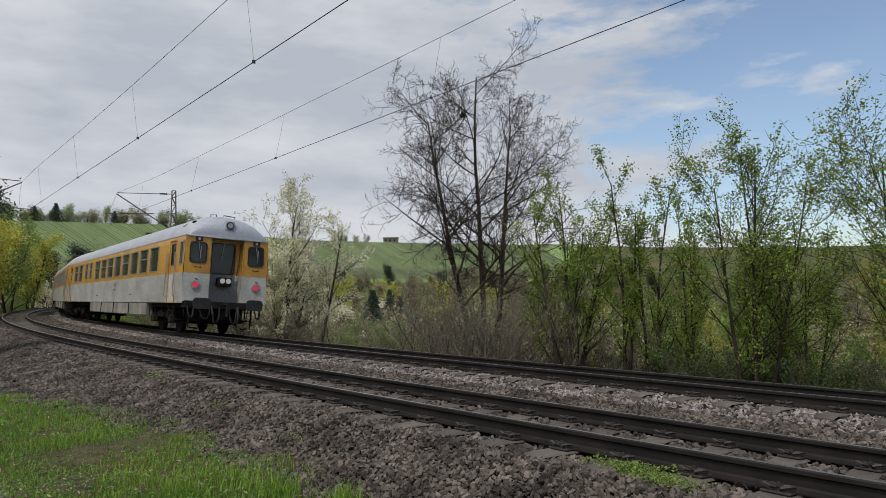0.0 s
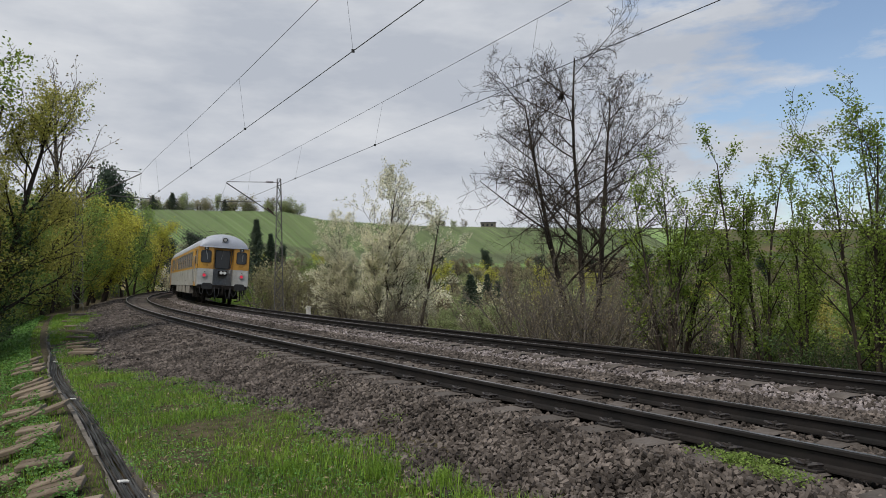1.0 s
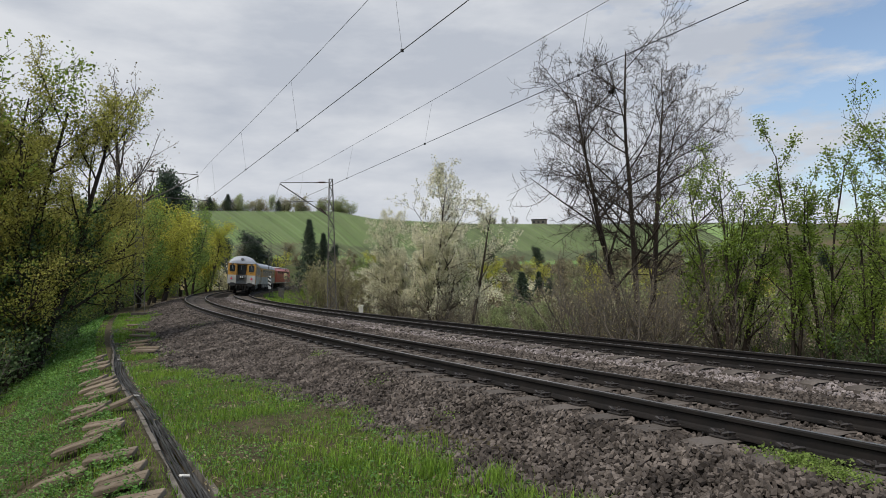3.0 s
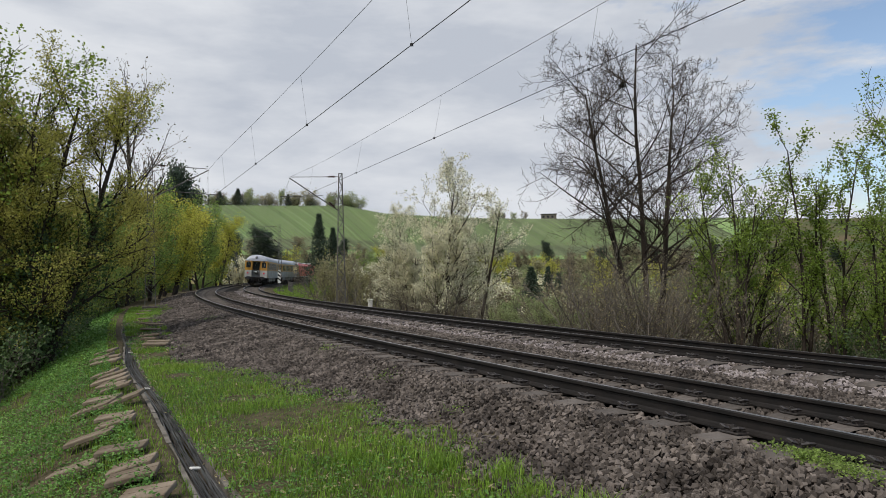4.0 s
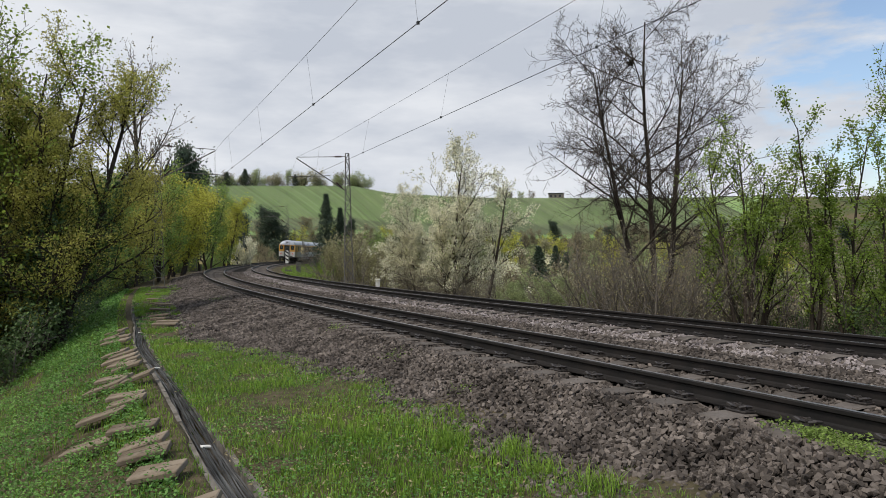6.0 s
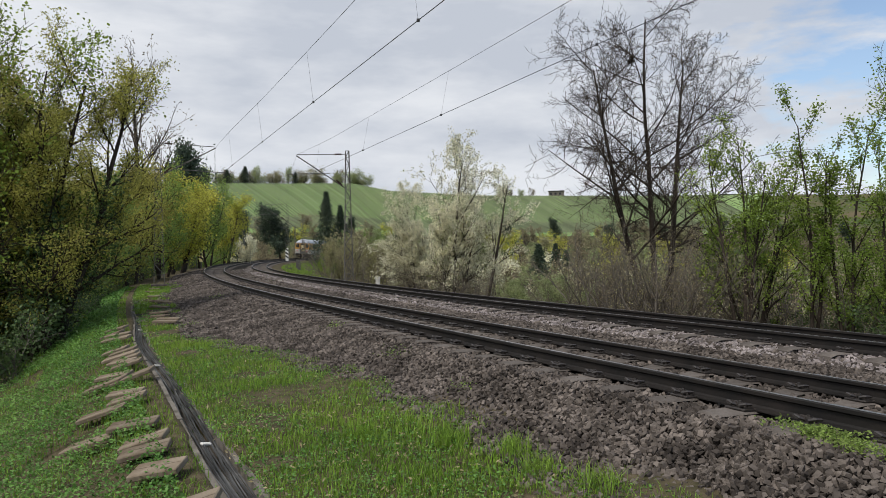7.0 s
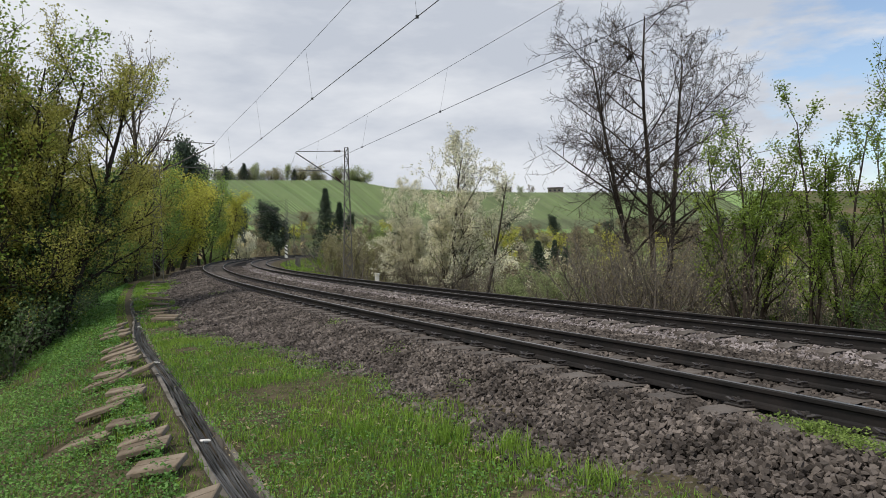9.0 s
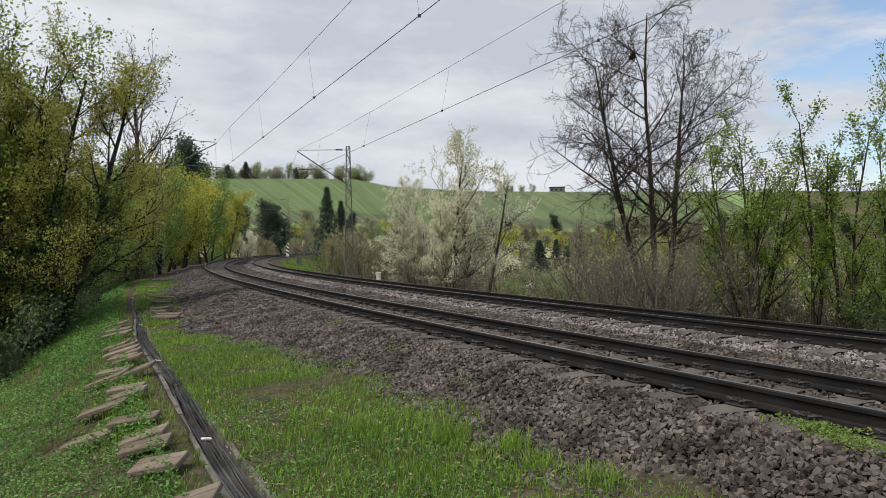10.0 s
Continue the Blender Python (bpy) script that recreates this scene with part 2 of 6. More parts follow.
class Geo:
    """Collects boxes, tubes and sheets into one vertex and face list."""

    def __init__(self):
        self.V, self.F = [], []

    def add(self, V, F):
        k = len(self.V)
        self.V += [tuple(v) for v in V]
        self.F += [tuple(i + k for i in f) for f in F]
        return self

    def box(self, x0, y0, z0, x1, y1, z1, m=None, bev=0.0):
        """A box, its edges cut by bev."""
        bm = bmesh.new()
        bmesh.ops.create_cube(bm, size=1)
        for v in bm.verts:
            v.co = Vector((x0 + (v.co.x + 0.5) * (x1 - x0), y0 + (v.co.y + 0.5) * (y1 - y0), z0 + (v.co.z + 0.5) * (z1 - z0)))
        if bev:
            bmesh.ops.bevel(bm, geom=bm.edges[:], offset=bev, segments=1, affect="EDGES")
        if m is not None:
            bm.transform(m)
        bm.verts.index_update()
        self.add([v.co[:] for v in bm.verts], [[v.index for v in f.verts] for f in bm.faces])
        bm.free()
        return self

    def tube(self, pts, radii, sides=6, cap=True):
        pts = [Vector(p) for p in pts]
        if not isinstance(radii, (list, tuple)):
            radii = [radii] * len(pts)
        V, F = [], []
        for i, p in enumerate(pts):
            d = (pts[min(i + 1, len(pts) - 1)] - pts[max(i - 1, 0)]).normalized()
            a = d.orthogonal().normalized() if i == 0 else (a - d * a.dot(d)).normalized()
            b = d.cross(a)
            for k in range(sides):
                t = 2 * math.pi * k / sides
                V.append(p + (a * math.cos(t) + b * math.sin(t)) * radii[i])
        n = len(pts)
        for i in range(n - 1):
            for k in range(sides):
                j = (k + 1) % sides
                F.append((i * sides + k, i * sides + j, (i + 1) * sides + j, (i + 1) * sides + k))
        if cap:
            F.append(tuple(range(sides))[::-1])
            F.append(tuple((n - 1) * sides + k for k in range(sides)))
        return self.add(V, F)

    def prism(self, outline, y0, y1):
        """An outline in x and z, drawn out along y."""
        n = len(outline)
        V = [(x, y0, z) for x, z in outline] + [(x, y1, z) for x, z in outline]
        F = [(i, (i + 1) % n, n + (i + 1) % n, n + i) for i in range(n)]
        return self.add(V, F + [tuple(range(n))[::-1], tuple(range(n, 2 * n))])

    def make(self, name, material, parent=None, label="", smooth=False):
        return obj(name, self.V, self.F, material, parent, label, smooth)


# ---- the line of the track ----
SP = 3.984                                  # spacing of the two tracks
LEAN = 0.060                                # cant: the right-hand rail is lower
_S = np.arange(-30, 300, 0.25)
_K = np.interp(_S, (-30, 10, 45, 80, 110, 300), (0.00278, 0.00278, 0.00331, 0.00288, 0.00313, 0.00313))
_T = 2.02872 - (np.cumsum(_K) - np.cumsum(_K)[120]) * 0.25
_X = np.cumsum(np.cos(_T)) * 0.25
_Y = np.cumsum(np.sin(_T)) * 0.25
_X, _Y = _X - _X[120] + 1.339, _Y - _Y[120] + 10.0
_Z = -0.0183 * np.clip(_S, -30, 150) / 100 + 0.102 * (np.clip(_S, -30, 150) / 100) ** 2


def at(s, o, z=0.0):
    """The point at station s, o metres to the right of the near track's centre line, z above its rails."""
    t = np.interp(s, _S, _T)
    return np.interp(s, _S, _X) + np.sin(t) * o, np.interp(s, _S, _Y) - np.cos(t) * o, np.interp(s, _S, _Z) + z


def heading(s):
    return float(np.degrees(np.interp(s, _S, _T)))


def on_track(far, s, lat=0.0, up=0.0):
    """A point of a canted track: lat to the right of its centre, up above the middle of its rails."""
    return at(s, (SP if far else 0.0) + lat + up * LEAN, (-0.045 if far else 0.0) + up - lat * LEAN)


def track_pose(far, s, lat=0.0, up=0.0):
    """Local x along the track, y to its left, z up."""
    return pose(*on_track(far, s, lat, up), math.degrees(LEAN), 0, heading(s))


def station(x, y):
    """Stations and offsets of points of the plan."""
    x, y = np.atleast_1d(x).astype(float), np.atleast_1d(y).astype(float)
    so, oo = np.empty(len(x)), np.empty(len(x))
    for i in range(0, len(x), 4000):
        d = (x[i:i + 4000, None] - _X[::4]) ** 2 + (y[i:i + 4000, None] - _Y[::4]) ** 2
        j = d.argmin(1) * 4
        so[i:i + 4000] = _S[j]
        oo[i:i + 4000] = (x[i:i + 4000] - _X[j]) * np.sin(_T[j]) - (y[i:i + 4000] - _Y[j]) * np.cos(_T[j])
    return so, oo


PROFILE_O = (-60, -30, -20, -12, -8, -6.6, -5.9, -5.05, -4.4, -3.4, -2.75, -1.75, 5.75, 6.9, 8.0, 9.5, 14, 24, 45, 80)
PROFILE_Z = (-5.0, -4.4, -3.9, -3.1, -2.1, -1.35, -0.95, -0.60, -0.53, -0.50, -0.47, -0.36, -0.36, -0.62, -0.75, -1.0, -2.6, -5.2, -7.0, -7.5)


def verge(s, o):
    """Height of the embankment's soil at station s and offset o."""
    return np.interp(s, _S, _Z) + np.interp(o, PROFILE_O, PROFILE_Z)


def trough_line(s):
    """Offset of the cable trough's middle."""
    return -4.53 + 0.5 * np.clip((s - 8) / 30, 0, 1) + 0.04 * np.sin(s * 0.6)


def bed_edge(s):
    """Offset of the ballast's left foot."""
    return np.interp(s, (-30, -6, 0, 3, 7, 24, 29, 60, 300), (-2.55, -2.55, -2.35, -2.6, -3.5, -3.4, -2.7, -2.8, -2.8)) + 0.10 * np.sin(s * 2.1) + 0.06 * np.sin(s * 5.3 + 1)


def bed(s, o):
    """Height of the ballast at station s and offset o."""
    e = bed_edge(s)
    top = np.interp(o, (-1.45, -0.7, 0.0, 0.9, 1.6, 2.4, 3.08, 3.98, 5.7), (-0.115, -0.15, -0.195, -0.228, -0.255, -0.225, -0.175, -0.235, -0.335))
    left = -0.50 + (o - e) / (-1.45 - e) * 0.37
    right = -0.33 + (5.75 - o) * 0.0 - (o - 5.7) * 0.42
    return np.interp(s, _S, _Z) + np.where(o < -1.45, left, np.where(o > 5.7, right, top))


# ---- ground ----
def hill_line(az):
    """Height in degrees of the hill's crest over the plan angle az (degrees right of north)."""
    return np.interp(az, (-60, -30, -17, -7, -4, 3, 12, 25, 40), (4.5, 5.2, 5.3, 5.35, 4.75, 4.3, 4.05, 3.7, 3.2))


def land(x, y):
    """Height of the open country: embankment, valley, vineyard slope, plateau."""
    s, o = station(x, y)
    near = verge(s, o) - 0.25 * (np.abs(o - 1) < 11)
    r = np.hypot(x, y)
    az = np.degrees(np.arctan2(x, np.maximum(y, 1e-3)))
    crest = 440 * np.tan(np.radians(hill_line(az))) + 1.2
    ahead = np.clip((y + 40) / 120, 0, 1)
    up = np.interp(r, (150, 215, 300, 360, 440, 700, 3000), (0, 0.10, 0.30, 0.52, 1.0, 1.02, 0.9))
    w = np.clip((r - 130) / 70, 0, 1)
    w = w * w * (3 - 2 * w)
    far = -7.0 + (crest + 7.0) * up * ahead
    return near * (1 - w) + far * w


def sheet(xs, ys, fn):
    gx, gy = np.meshgrid(xs, ys)
    V = np.stack([gx.ravel(), gy.ravel(), fn(gx.ravel(), gy.ravel())], 1)
    n, m = len(xs), len(ys)
    i = (np.arange(m - 1)[:, None] * n + np.arange(n - 1)).ravel()
    return V, np.stack([i, i + 1, i + n + 1, i + n], 1)


def ground():
    u = np.linspace(-1, 1, 260)
    g = np.sinh(u * 5.6) / np.sinh(5.6) * 3600
    V, F = sheet(g, g, land)
    tagged(obj("ground", V, F, GROUND, smooth=True), "rough green and brown valley ground", "ground", kind="structure")
    # embankment strip along the line
    ss = np.concatenate([np.arange(-24, 60, 0.4), np.arange(60, 262, 1.5)])
    oo = np.concatenate([np.arange(-14, -7.2, 0.7), np.arange(-7, -5.2, 0.2), np.arange(-5.1, -3.7, 0.06), np.arange(-3.65, -1.4, 0.2), np.arange(-1.2, 6, 0.6), np.arange(6, 15, 0.6)])
    gs, go = np.meshgrid(ss, oo)
    gs, go = gs.ravel(), go.ravel()
    x, y, _ = at(gs, go)
    lump = np.array([noise.noise((a * 0.7, b * 0.7, 0.3)) * 0.07 + noise.noise((a * 2.2, b * 2.2, 4.0)) * 0.025 for a, b in zip(x, y)])
    lump *= np.clip(np.abs(go - trough_line(gs)) / 0.4 - 0.6, 0, 1)
    z = verge(gs, go) + lump - 0.45 * ((go < -13.5) | (go > 14.3)) - 0.40 * (np.abs(go - trough_line(gs)) < 0.13) * (gs < 41)
    n, m = len(ss), len(oo)
    i = (np.arange(m - 1)[:, None] * n + np.arange(n - 1)).ravel()
    tagged(obj("embankment", np.stack([x, y, z], 1), np.stack([i, i + 1, i + n + 1, i + n], 1), EARTH, smooth=True),
           "grassy railway embankment with bare brown soil", "embankment", kind="structure")
    # ballast bed, coloured dark for the shade between its stones
    oo = np.concatenate([np.linspace(0, 1, 14), np.linspace(1.1, 8.5, 50)])
    V = []
    for k in oo:
        e = bed_edge(ss)
        o = e - 0.25 + (-1.45 - e + 0.25) * k if k <= 1 else np.full(len(ss), -1.45 + (k - 1) / 7.5 * 8.6)
        x, y, _ = at(ss, o)
        z = bed(ss, o) + np.array([noise.noise((a * 5, b * 5, 0)) * 0.018 + noise.noise((a * 1.1, b * 1.1, 2)) * 0.015 for a, b in zip(x, y)])
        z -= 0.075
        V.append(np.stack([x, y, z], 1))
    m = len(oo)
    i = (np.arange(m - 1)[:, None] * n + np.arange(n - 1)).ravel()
    tagged(obj("ballast_bed", np.concatenate(V), np.stack([i, i + 1, i + n + 1, i + n], 1), GAP_SHADE, smooth=True),
           "brown-grey crushed stone ballast under both tracks, bed darkened as gap shade", "ballast", kind="structure")


ground()


# ---- rails, sleepers, clips ----
RAIL_SECTION = [(-0.075, -0.159), (-0.075, -0.148), (-0.022, -0.134), (-0.009, -0.118), (-0.009, -0.052), (-0.034, -0.038), (-0.035, -0.012),
                (-0.026, -0.001), (0.026, -0.001), (0.035, -0.012), (0.034, -0.038), (0.009, -0.052), (0.009, -0.118), (0.022, -0.134), (0.075, -0.148), (0.075, -0.159)]


def rail(far, side, parent):
    ss = np.concatenate([np.arange(-26, 40, 0.5), np.arange(40, 275, 1.0)])
    V, n = [], len(RAIL_SECTION)
    for s in ss:
        for a, b in RAIL_SECTION:
            V.append(on_track(far, s, side * 0.7535 + a, b))
    F = []
    for i in range(len(ss) - 1):
        for k in range(n):
            j = (k + 1) % n
            F.append((i * n + k, (i + 1) * n + k, (i + 1) * n + j, i * n + j))
    ob = obj("rail", V, F, [RAIL, RAIL_TOP], parent)
    idx = [1 if k % n == 7 else 0 for k in range(len(F))]
    ob.data.polygons.foreach_set("material_index", idx)
    return ob


def sleeper_geo():
    """A concrete sleeper: thicker under the rails, waisted in the middle, sloped ends."""
    prof = [(-1.30, -0.205, 0.10), (-1.22, -0.172, 0.12), (-0.95, -0.163, 0.13), (-0.55, -0.163, 0.13), (-0.35, -0.192, 0.105), (0.35, -0.192, 0.105),
            (0.55, -0.163, 0.13), (0.95, -0.163, 0.13), (1.22, -0.172, 0.12), (1.30, -0.205, 0.10)]
    g = Geo()
    V, F = [], []
    for y, z, w in prof:
        V += [(-w, y, z - 0.012), (-w + 0.02, y, z), (w - 0.02, y, z), (w, y, z - 0.012), (w + 0.02, y, -0.38), (-w - 0.02, y, -0.38)]
    for i in range(len(prof) - 1):
        for k in range(5):
            F.append((i * 6 + k, i * 6 + k + 1, (i + 1) * 6 + k + 1, (i + 1) * 6 + k))
    F += [(5, 4, 3, 2, 1, 0), tuple(len(V) - 6 + k for k in range(6))]
    return g.add(V, F)


def clip_geo():
    """Ribbed plate with two coiled spring clips and their bolts, for one rail seat."""
    g = Geo().box(-0.08, -0.17, -0.166, 0.08, 0.17, -0.148, bev=0.004)
    for y in (-1, 1):
        g.box(-0.03, y * 0.085 - 0.018, -0.15, 0.03, y * 0.085 + 0.018, -0.128, bev=0.004)
        g.tube([(0, y * 0.115, -0.15), (0, y * 0.115, -0.085)], 0.012, 6)
        g.tube([(0, y * 0.115, -0.118), (0, y * 0.115, -0.100)], 0.022, 6)
        for x in (-1, 1):
            pts = [(x * 0.012, y * 0.10, -0.12), (x * 0.05, y * 0.072, -0.118), (x * 0.074, y * 0.105, -0.110), (x * 0.07, y * 0.15, -0.104), (x * 0.035, y * 0.158, -0.118), (x * 0.02, y * 0.125, -0.128)]
            g.tube(pts, 0.015, 5)
    return g


def tracks():
    for far in (False, True):
        line = empty("railway_track", "far steel railway track on concrete sleepers, canted in the bend" if far else "near steel railway track on concrete sleepers, canted in the bend", "railway track", "tracks", kind="structure")
        for side in (-1, 1):
            rail(far, side, line)
        sl, cl = sleeper_geo(), clip_geo()
        first_s = first_c = None
        rest = Geo()
        stations = [-10.86 + 0.615 * k for k in range(440)]
        nc = 0
        for k, s in enumerate(stations):
            m = track_pose(far, s)
            if k < 240:
                if first_s is None:
                    first_s = sl.make("sleeper", CONCRETE, line)
                    first_s.matrix_basis = m
                else:
                    share("sleeper", first_s, line, m)
            else:
                V = [m @ Vector(v) for v in sl.V]
                rest.add(V, sl.F)
            if k < 80:
                for side in (-1, 1):
                    mm = m @ pose(0, -side * 0.7535, -0.155) @ Matrix.Diagonal((1.25, 1.12, 0.85, 1)) @ Matrix.Translation((0, 0, 0.163))
                    if first_c is None:
                        first_c = cl.make("rail_clip", CLIP, line)
                        first_c.matrix_basis = mm
                    else:
                        share("rail_clip", first_c, line, mm)
        tagged(rest.make("far_sleepers", CONCRETE, line), kind="stuff")


# ---- overhead line ----
MAST_S = (-12.0, 34.0, 80.0, 126.0, 172.0, 218.0)
TOP_L, TOP_R = 7.75, 7.25


def lattice_mast(s, o, top, foot, inward):
    """Tapered lattice mast of two channels with diagonal bracing; inward: +1 when its arm points right."""
    x, y, z = at(s, o)
    e = empty("catenary_mast", "tapered grey steel lattice catenary mast beside the track", "mast", "catenary masts", pose(x, y, z, 0, 0, heading(s)))
    h0, h1 = foot, top
    def w(zz):
        return 0.10 + 0.17 * (h1 - zz) / (h1 - h0)
    for q in (-1, 1):
        g = Geo()
        V = []
        for zz in (h0, h1):
            a = q * w(zz)
            V += [(-0.07, a - 0.018, zz), (0.07, a - 0.018, zz), (0.07, a + 0.018, zz), (-0.07, a + 0.018, zz)]
        g.add(V, [(0, 1, 5, 4), (1, 2, 6, 5), (2, 3, 7, 6), (3, 0, 4, 7), (3, 2, 1, 0), (4, 5, 6, 7)])
        g.make("channel", GALV, e)
    n = 15
    zs = [h0 + (h1 - h0) * (1 - (1 - k / n) ** 1.12) for k in range(n + 1)]
    for k in range(n):
        g = Geo()
        q = 1 if k % 2 else -1
        a, b = zs[k], zs[k + 1]
        for fx in (-0.062, 0.062):
            g.tube([(fx, -q * w(a), a), (fx, q * w(b), b)], 0.02, 4)
            g.tube([(fx, -w(b), b), (fx, w(b), b)], 0.018, 4)
        g.make("brace", GALV, e)
    Geo().box(-0.16, -w(h0) - 0.16, h0 - 0.6, 0.16, w(h0) + 0.16, h0 + 0.12, bev=0.03).make("footing", CONCRETE, e, "weathered concrete footing")
    # cantilever arm across the track; local y points left
    d = -inward
    reach = abs(o) - 0.38 if inward > 0 else abs(o - SP) - 0.1
    m0 = d * (w(h1 - 0.3))
    zt, zl = h1 - 0.42 if inward > 0 else h1 - 0.20, h1 - 2.2
    tip = (0.0, d * (reach - 0.05), zt - 0.12)
    arm = Geo().tube([(0, m0, zt), tip], 0.020, 6).make("top_tube", GALV, e)
    Geo().tube([(0, d * w(zl), zl), (0, d * reach, zt - 0.18)], 0.032, 6).make("diagonal_tube", GALV, e)
    reg_z = 5.78
    Geo().tube([(0, d * 1.05, reg_z + 0.12), (0, d * (reach + 0.55), reg_z)], 0.022, 6).make("registration_tube", GALV, e)
    Geo().tube([(0, d * (reach + 0.5), reg_z), (0.0, d * (reach + 0.42), reg_z - 0.2), (0.0, d * (reach - 0.05), 5.47)], 0.012, 5).make("steady_arm", GALV, e)
    for (p0, p1) in (((0, d * 0.35, zt - 0.01), (0, d * 0.75, zt - 0.022)), ((0, d * (w(zl) + 0.18), zl + 0.15), (0, d * (w(zl) + 0.55), zl + 0.48))):
        p0, p1 = Vector(p0), Vector(p1)
        pts, rad = [], []
        for k in range(17):
            pts.append(p0.lerp(p1, k / 16))
            rad.append(0.075 if k % 4 == 2 else 0.035)
        Geo().tube(pts, rad, 8).make("insulator", INSUL, e, "dark ribbed insulator")
    return e


def wire_offset(far, k):
    """Offset of the wires at mast k: they swing from side to side of the pantographs' middle."""
    if far:
        return (3.06, 4.12, SP + 0.1)[min(k, 2)]
    return (-0.80, -0.40)[min(k, 1)]


def contact_at(far, k):
    return Vector(at(MAST_S[k], wire_offset(far, k), 5.47))


def messenger_at(far, k):
    return Vector(at(MAST_S[k], wire_offset(far, k), TOP_R - 0.32 if far else TOP_L - 0.60))


def wire_run(far):
    e = empty("overhead_wire", "thin dark contact and messenger wires hung over the track", "overhead wire", "overhead wires")
    for k in range(len(MAST_S) - 1):
        c0, c1, m0, m1 = contact_at(far, k), contact_at(far, k + 1), messenger_at(far, k), messenger_at(far, k + 1)
        sag = (m0.z + m1.z) / 2 - (c0.z + c1.z) / 2 - 1.40
        side = Vector(at((MAST_S[k] + MAST_S[k + 1]) / 2, 1.0)) - Vector(at((MAST_S[k] + MAST_S[k + 1]) / 2, 0.0))
        def mp(u):
            v = m0.lerp(m1, u)
            v.z -= 4 * sag * u * (1 - u)
            return v + side * (0.28 if far else -0.17) * min(1.0, 8 * u * (1 - u))
        Geo().tube([c0.lerp(c1, u / 8) for u in range(9)], 0.0085, 5).make("contact_wire", WIRE, e)
        Geo().tube([mp(u / 24) for u in range(25)], 0.0060, 5).make("messenger_wire", WIRE, e)
        for j in range(6):
            u = -0.017 + 0.183 * (j + 0.5 * (j == 0)) if far else 0.006 + 0.171 * j
            a, b = mp(u), c0.lerp(c1, u)
            Geo().tube([a, b], 0.0035, 4).make("dropper", WIRE, e)
            if k < 3:
                Geo().box(-0.03, -0.012, -0.03, 0.03, 0.012, 0.035, Matrix.Translation(b), bev=0.005).make("dropper_clamp", WIRE, e)


def striped_board(s, o, z0, face, cat_mat, k_=1.0):
    """Upright white board with slanting black bars on a post."""
    x, y, z = at(s, o)
    e = empty("distance_board", "upright pale board with slanting black bars on a post", "railway sign", "distance boards", pose(x, y, z, 0, 0, face))
    Geo().tube([(0, 0.05, verge(s, o) - 0.3 - z), (0, 0.05, z0 + 0.2)], 0.035, 8).make("post", GALV, e)
    Geo().box(-0.24 * k_, -0.015, z0, 0.24 * k_, 0.015, z0 + 1.5, bev=0.008).make("panel", cat_mat, e)
    for k in range(3):
        zz = z0 + 0.24 + k * 0.42
        Geo().prism([(-0.235 * k_, zz + 0.24), (0.235 * k_, zz), (0.235 * k_, zz + 0.20), (-0.235 * k_, zz + 0.44)], -0.021, -0.016).make("black_bar", BLACK, e)
    return e


def overhead():
    for s in MAST_S:
        lattice_mast(s, -3.4, TOP_L, -0.45, 1)
        lattice_mast(s, SP + 3.1, TOP_R, -0.6, -1)
    wire_run(False)
    wire_run(True)
    striped_board(86.0, -3.3, 0.35, 10, CREAM)
    striped_board(79.2, SP + 3.0, 0.35, 8, WHITE, 0.72)
    for s, o in ((125.6, -3.35), (125.6, SP + 3.05)):
        x, y, z = at(s, o)
        e = empty("mast_sign", "small yellowed plate with a dark mark on a mast", "railway sign", "mast signs", pose(x, y, z, 0, 0, 10))
        Geo().box(-0.26, -0.23, 1.55, 0.26, -0.20, 2.65, bev=0.008).make("plate", CREAM, e)
        Geo().box(-0.12, -0.238, 1.75, 0.12, -0.232, 2.1).make("dark_mark", BLACK, e)


# ---- the train ----
COACH_LEN, PIVOT = 26.4, 9.5
REAR_S, SPEED = 15.51, 18.674


def side_profile(z):
    """Half width of the coach body at height z."""
    return float(np.interp(z, (0.95, 1.25, 2.0, 3.0, 3.25, 3.45, 3.62, 3.78, 3.90, 3.98, 4.03, 4.05), (1.36, 1.42, 1.43, 1.41, 1.37, 1.31, 1.20, 1.02, 0.80, 0.55, 0.30, 0.0)))


ROOF_Z = (3.22, 3.36, 3.48, 3.60, 3.70, 3.79, 3.87, 3.93, 3.98, 4.015, 4.04, 4.05)


def panel_side(x0, x1, z0, z1, y, holes):
    """A side wall in the xz plane at depth y with rectangular openings."""
    xs = sorted({x0, x1, *[h[0] for h in holes], *[h[1] for h in holes]})
    zs = sorted({z0, z1, *[h[2] for h in holes], *[h[3] for h in holes]})
    V, F = [], []
    for a, b in zip(xs, xs[1:]):
        for c, d in zip(zs, zs[1:]):
            if any(h[0] <= a and b <= h[1] and h[2] <= c and d <= h[3] for h in holes):
                continue
            k = len(V)
            V += [(a, y, c), (b, y, c), (b, y, d), (a, y, d)]
            F.append((k, k + 1, k + 2, k + 3) if y < 0 else (k + 3, k + 2, k + 1, k))
    return V, F


def ring(x0, x1, z0, z1, y, t, dy):
    """A window frame: a rectangle of four bars, t wide."""
    g = Geo()
    g.box(x0, y - dy, z0, x0 + t, y + dy, z1).box(x1 - t, y - dy, z0, x1, y + dy, z1)
    return g.box(x0 + t, y - dy, z0, x1 - t, y + dy, z0 + t).box(x0 + t, y - dy, z1 - t, x1 - t, y + dy, z1)


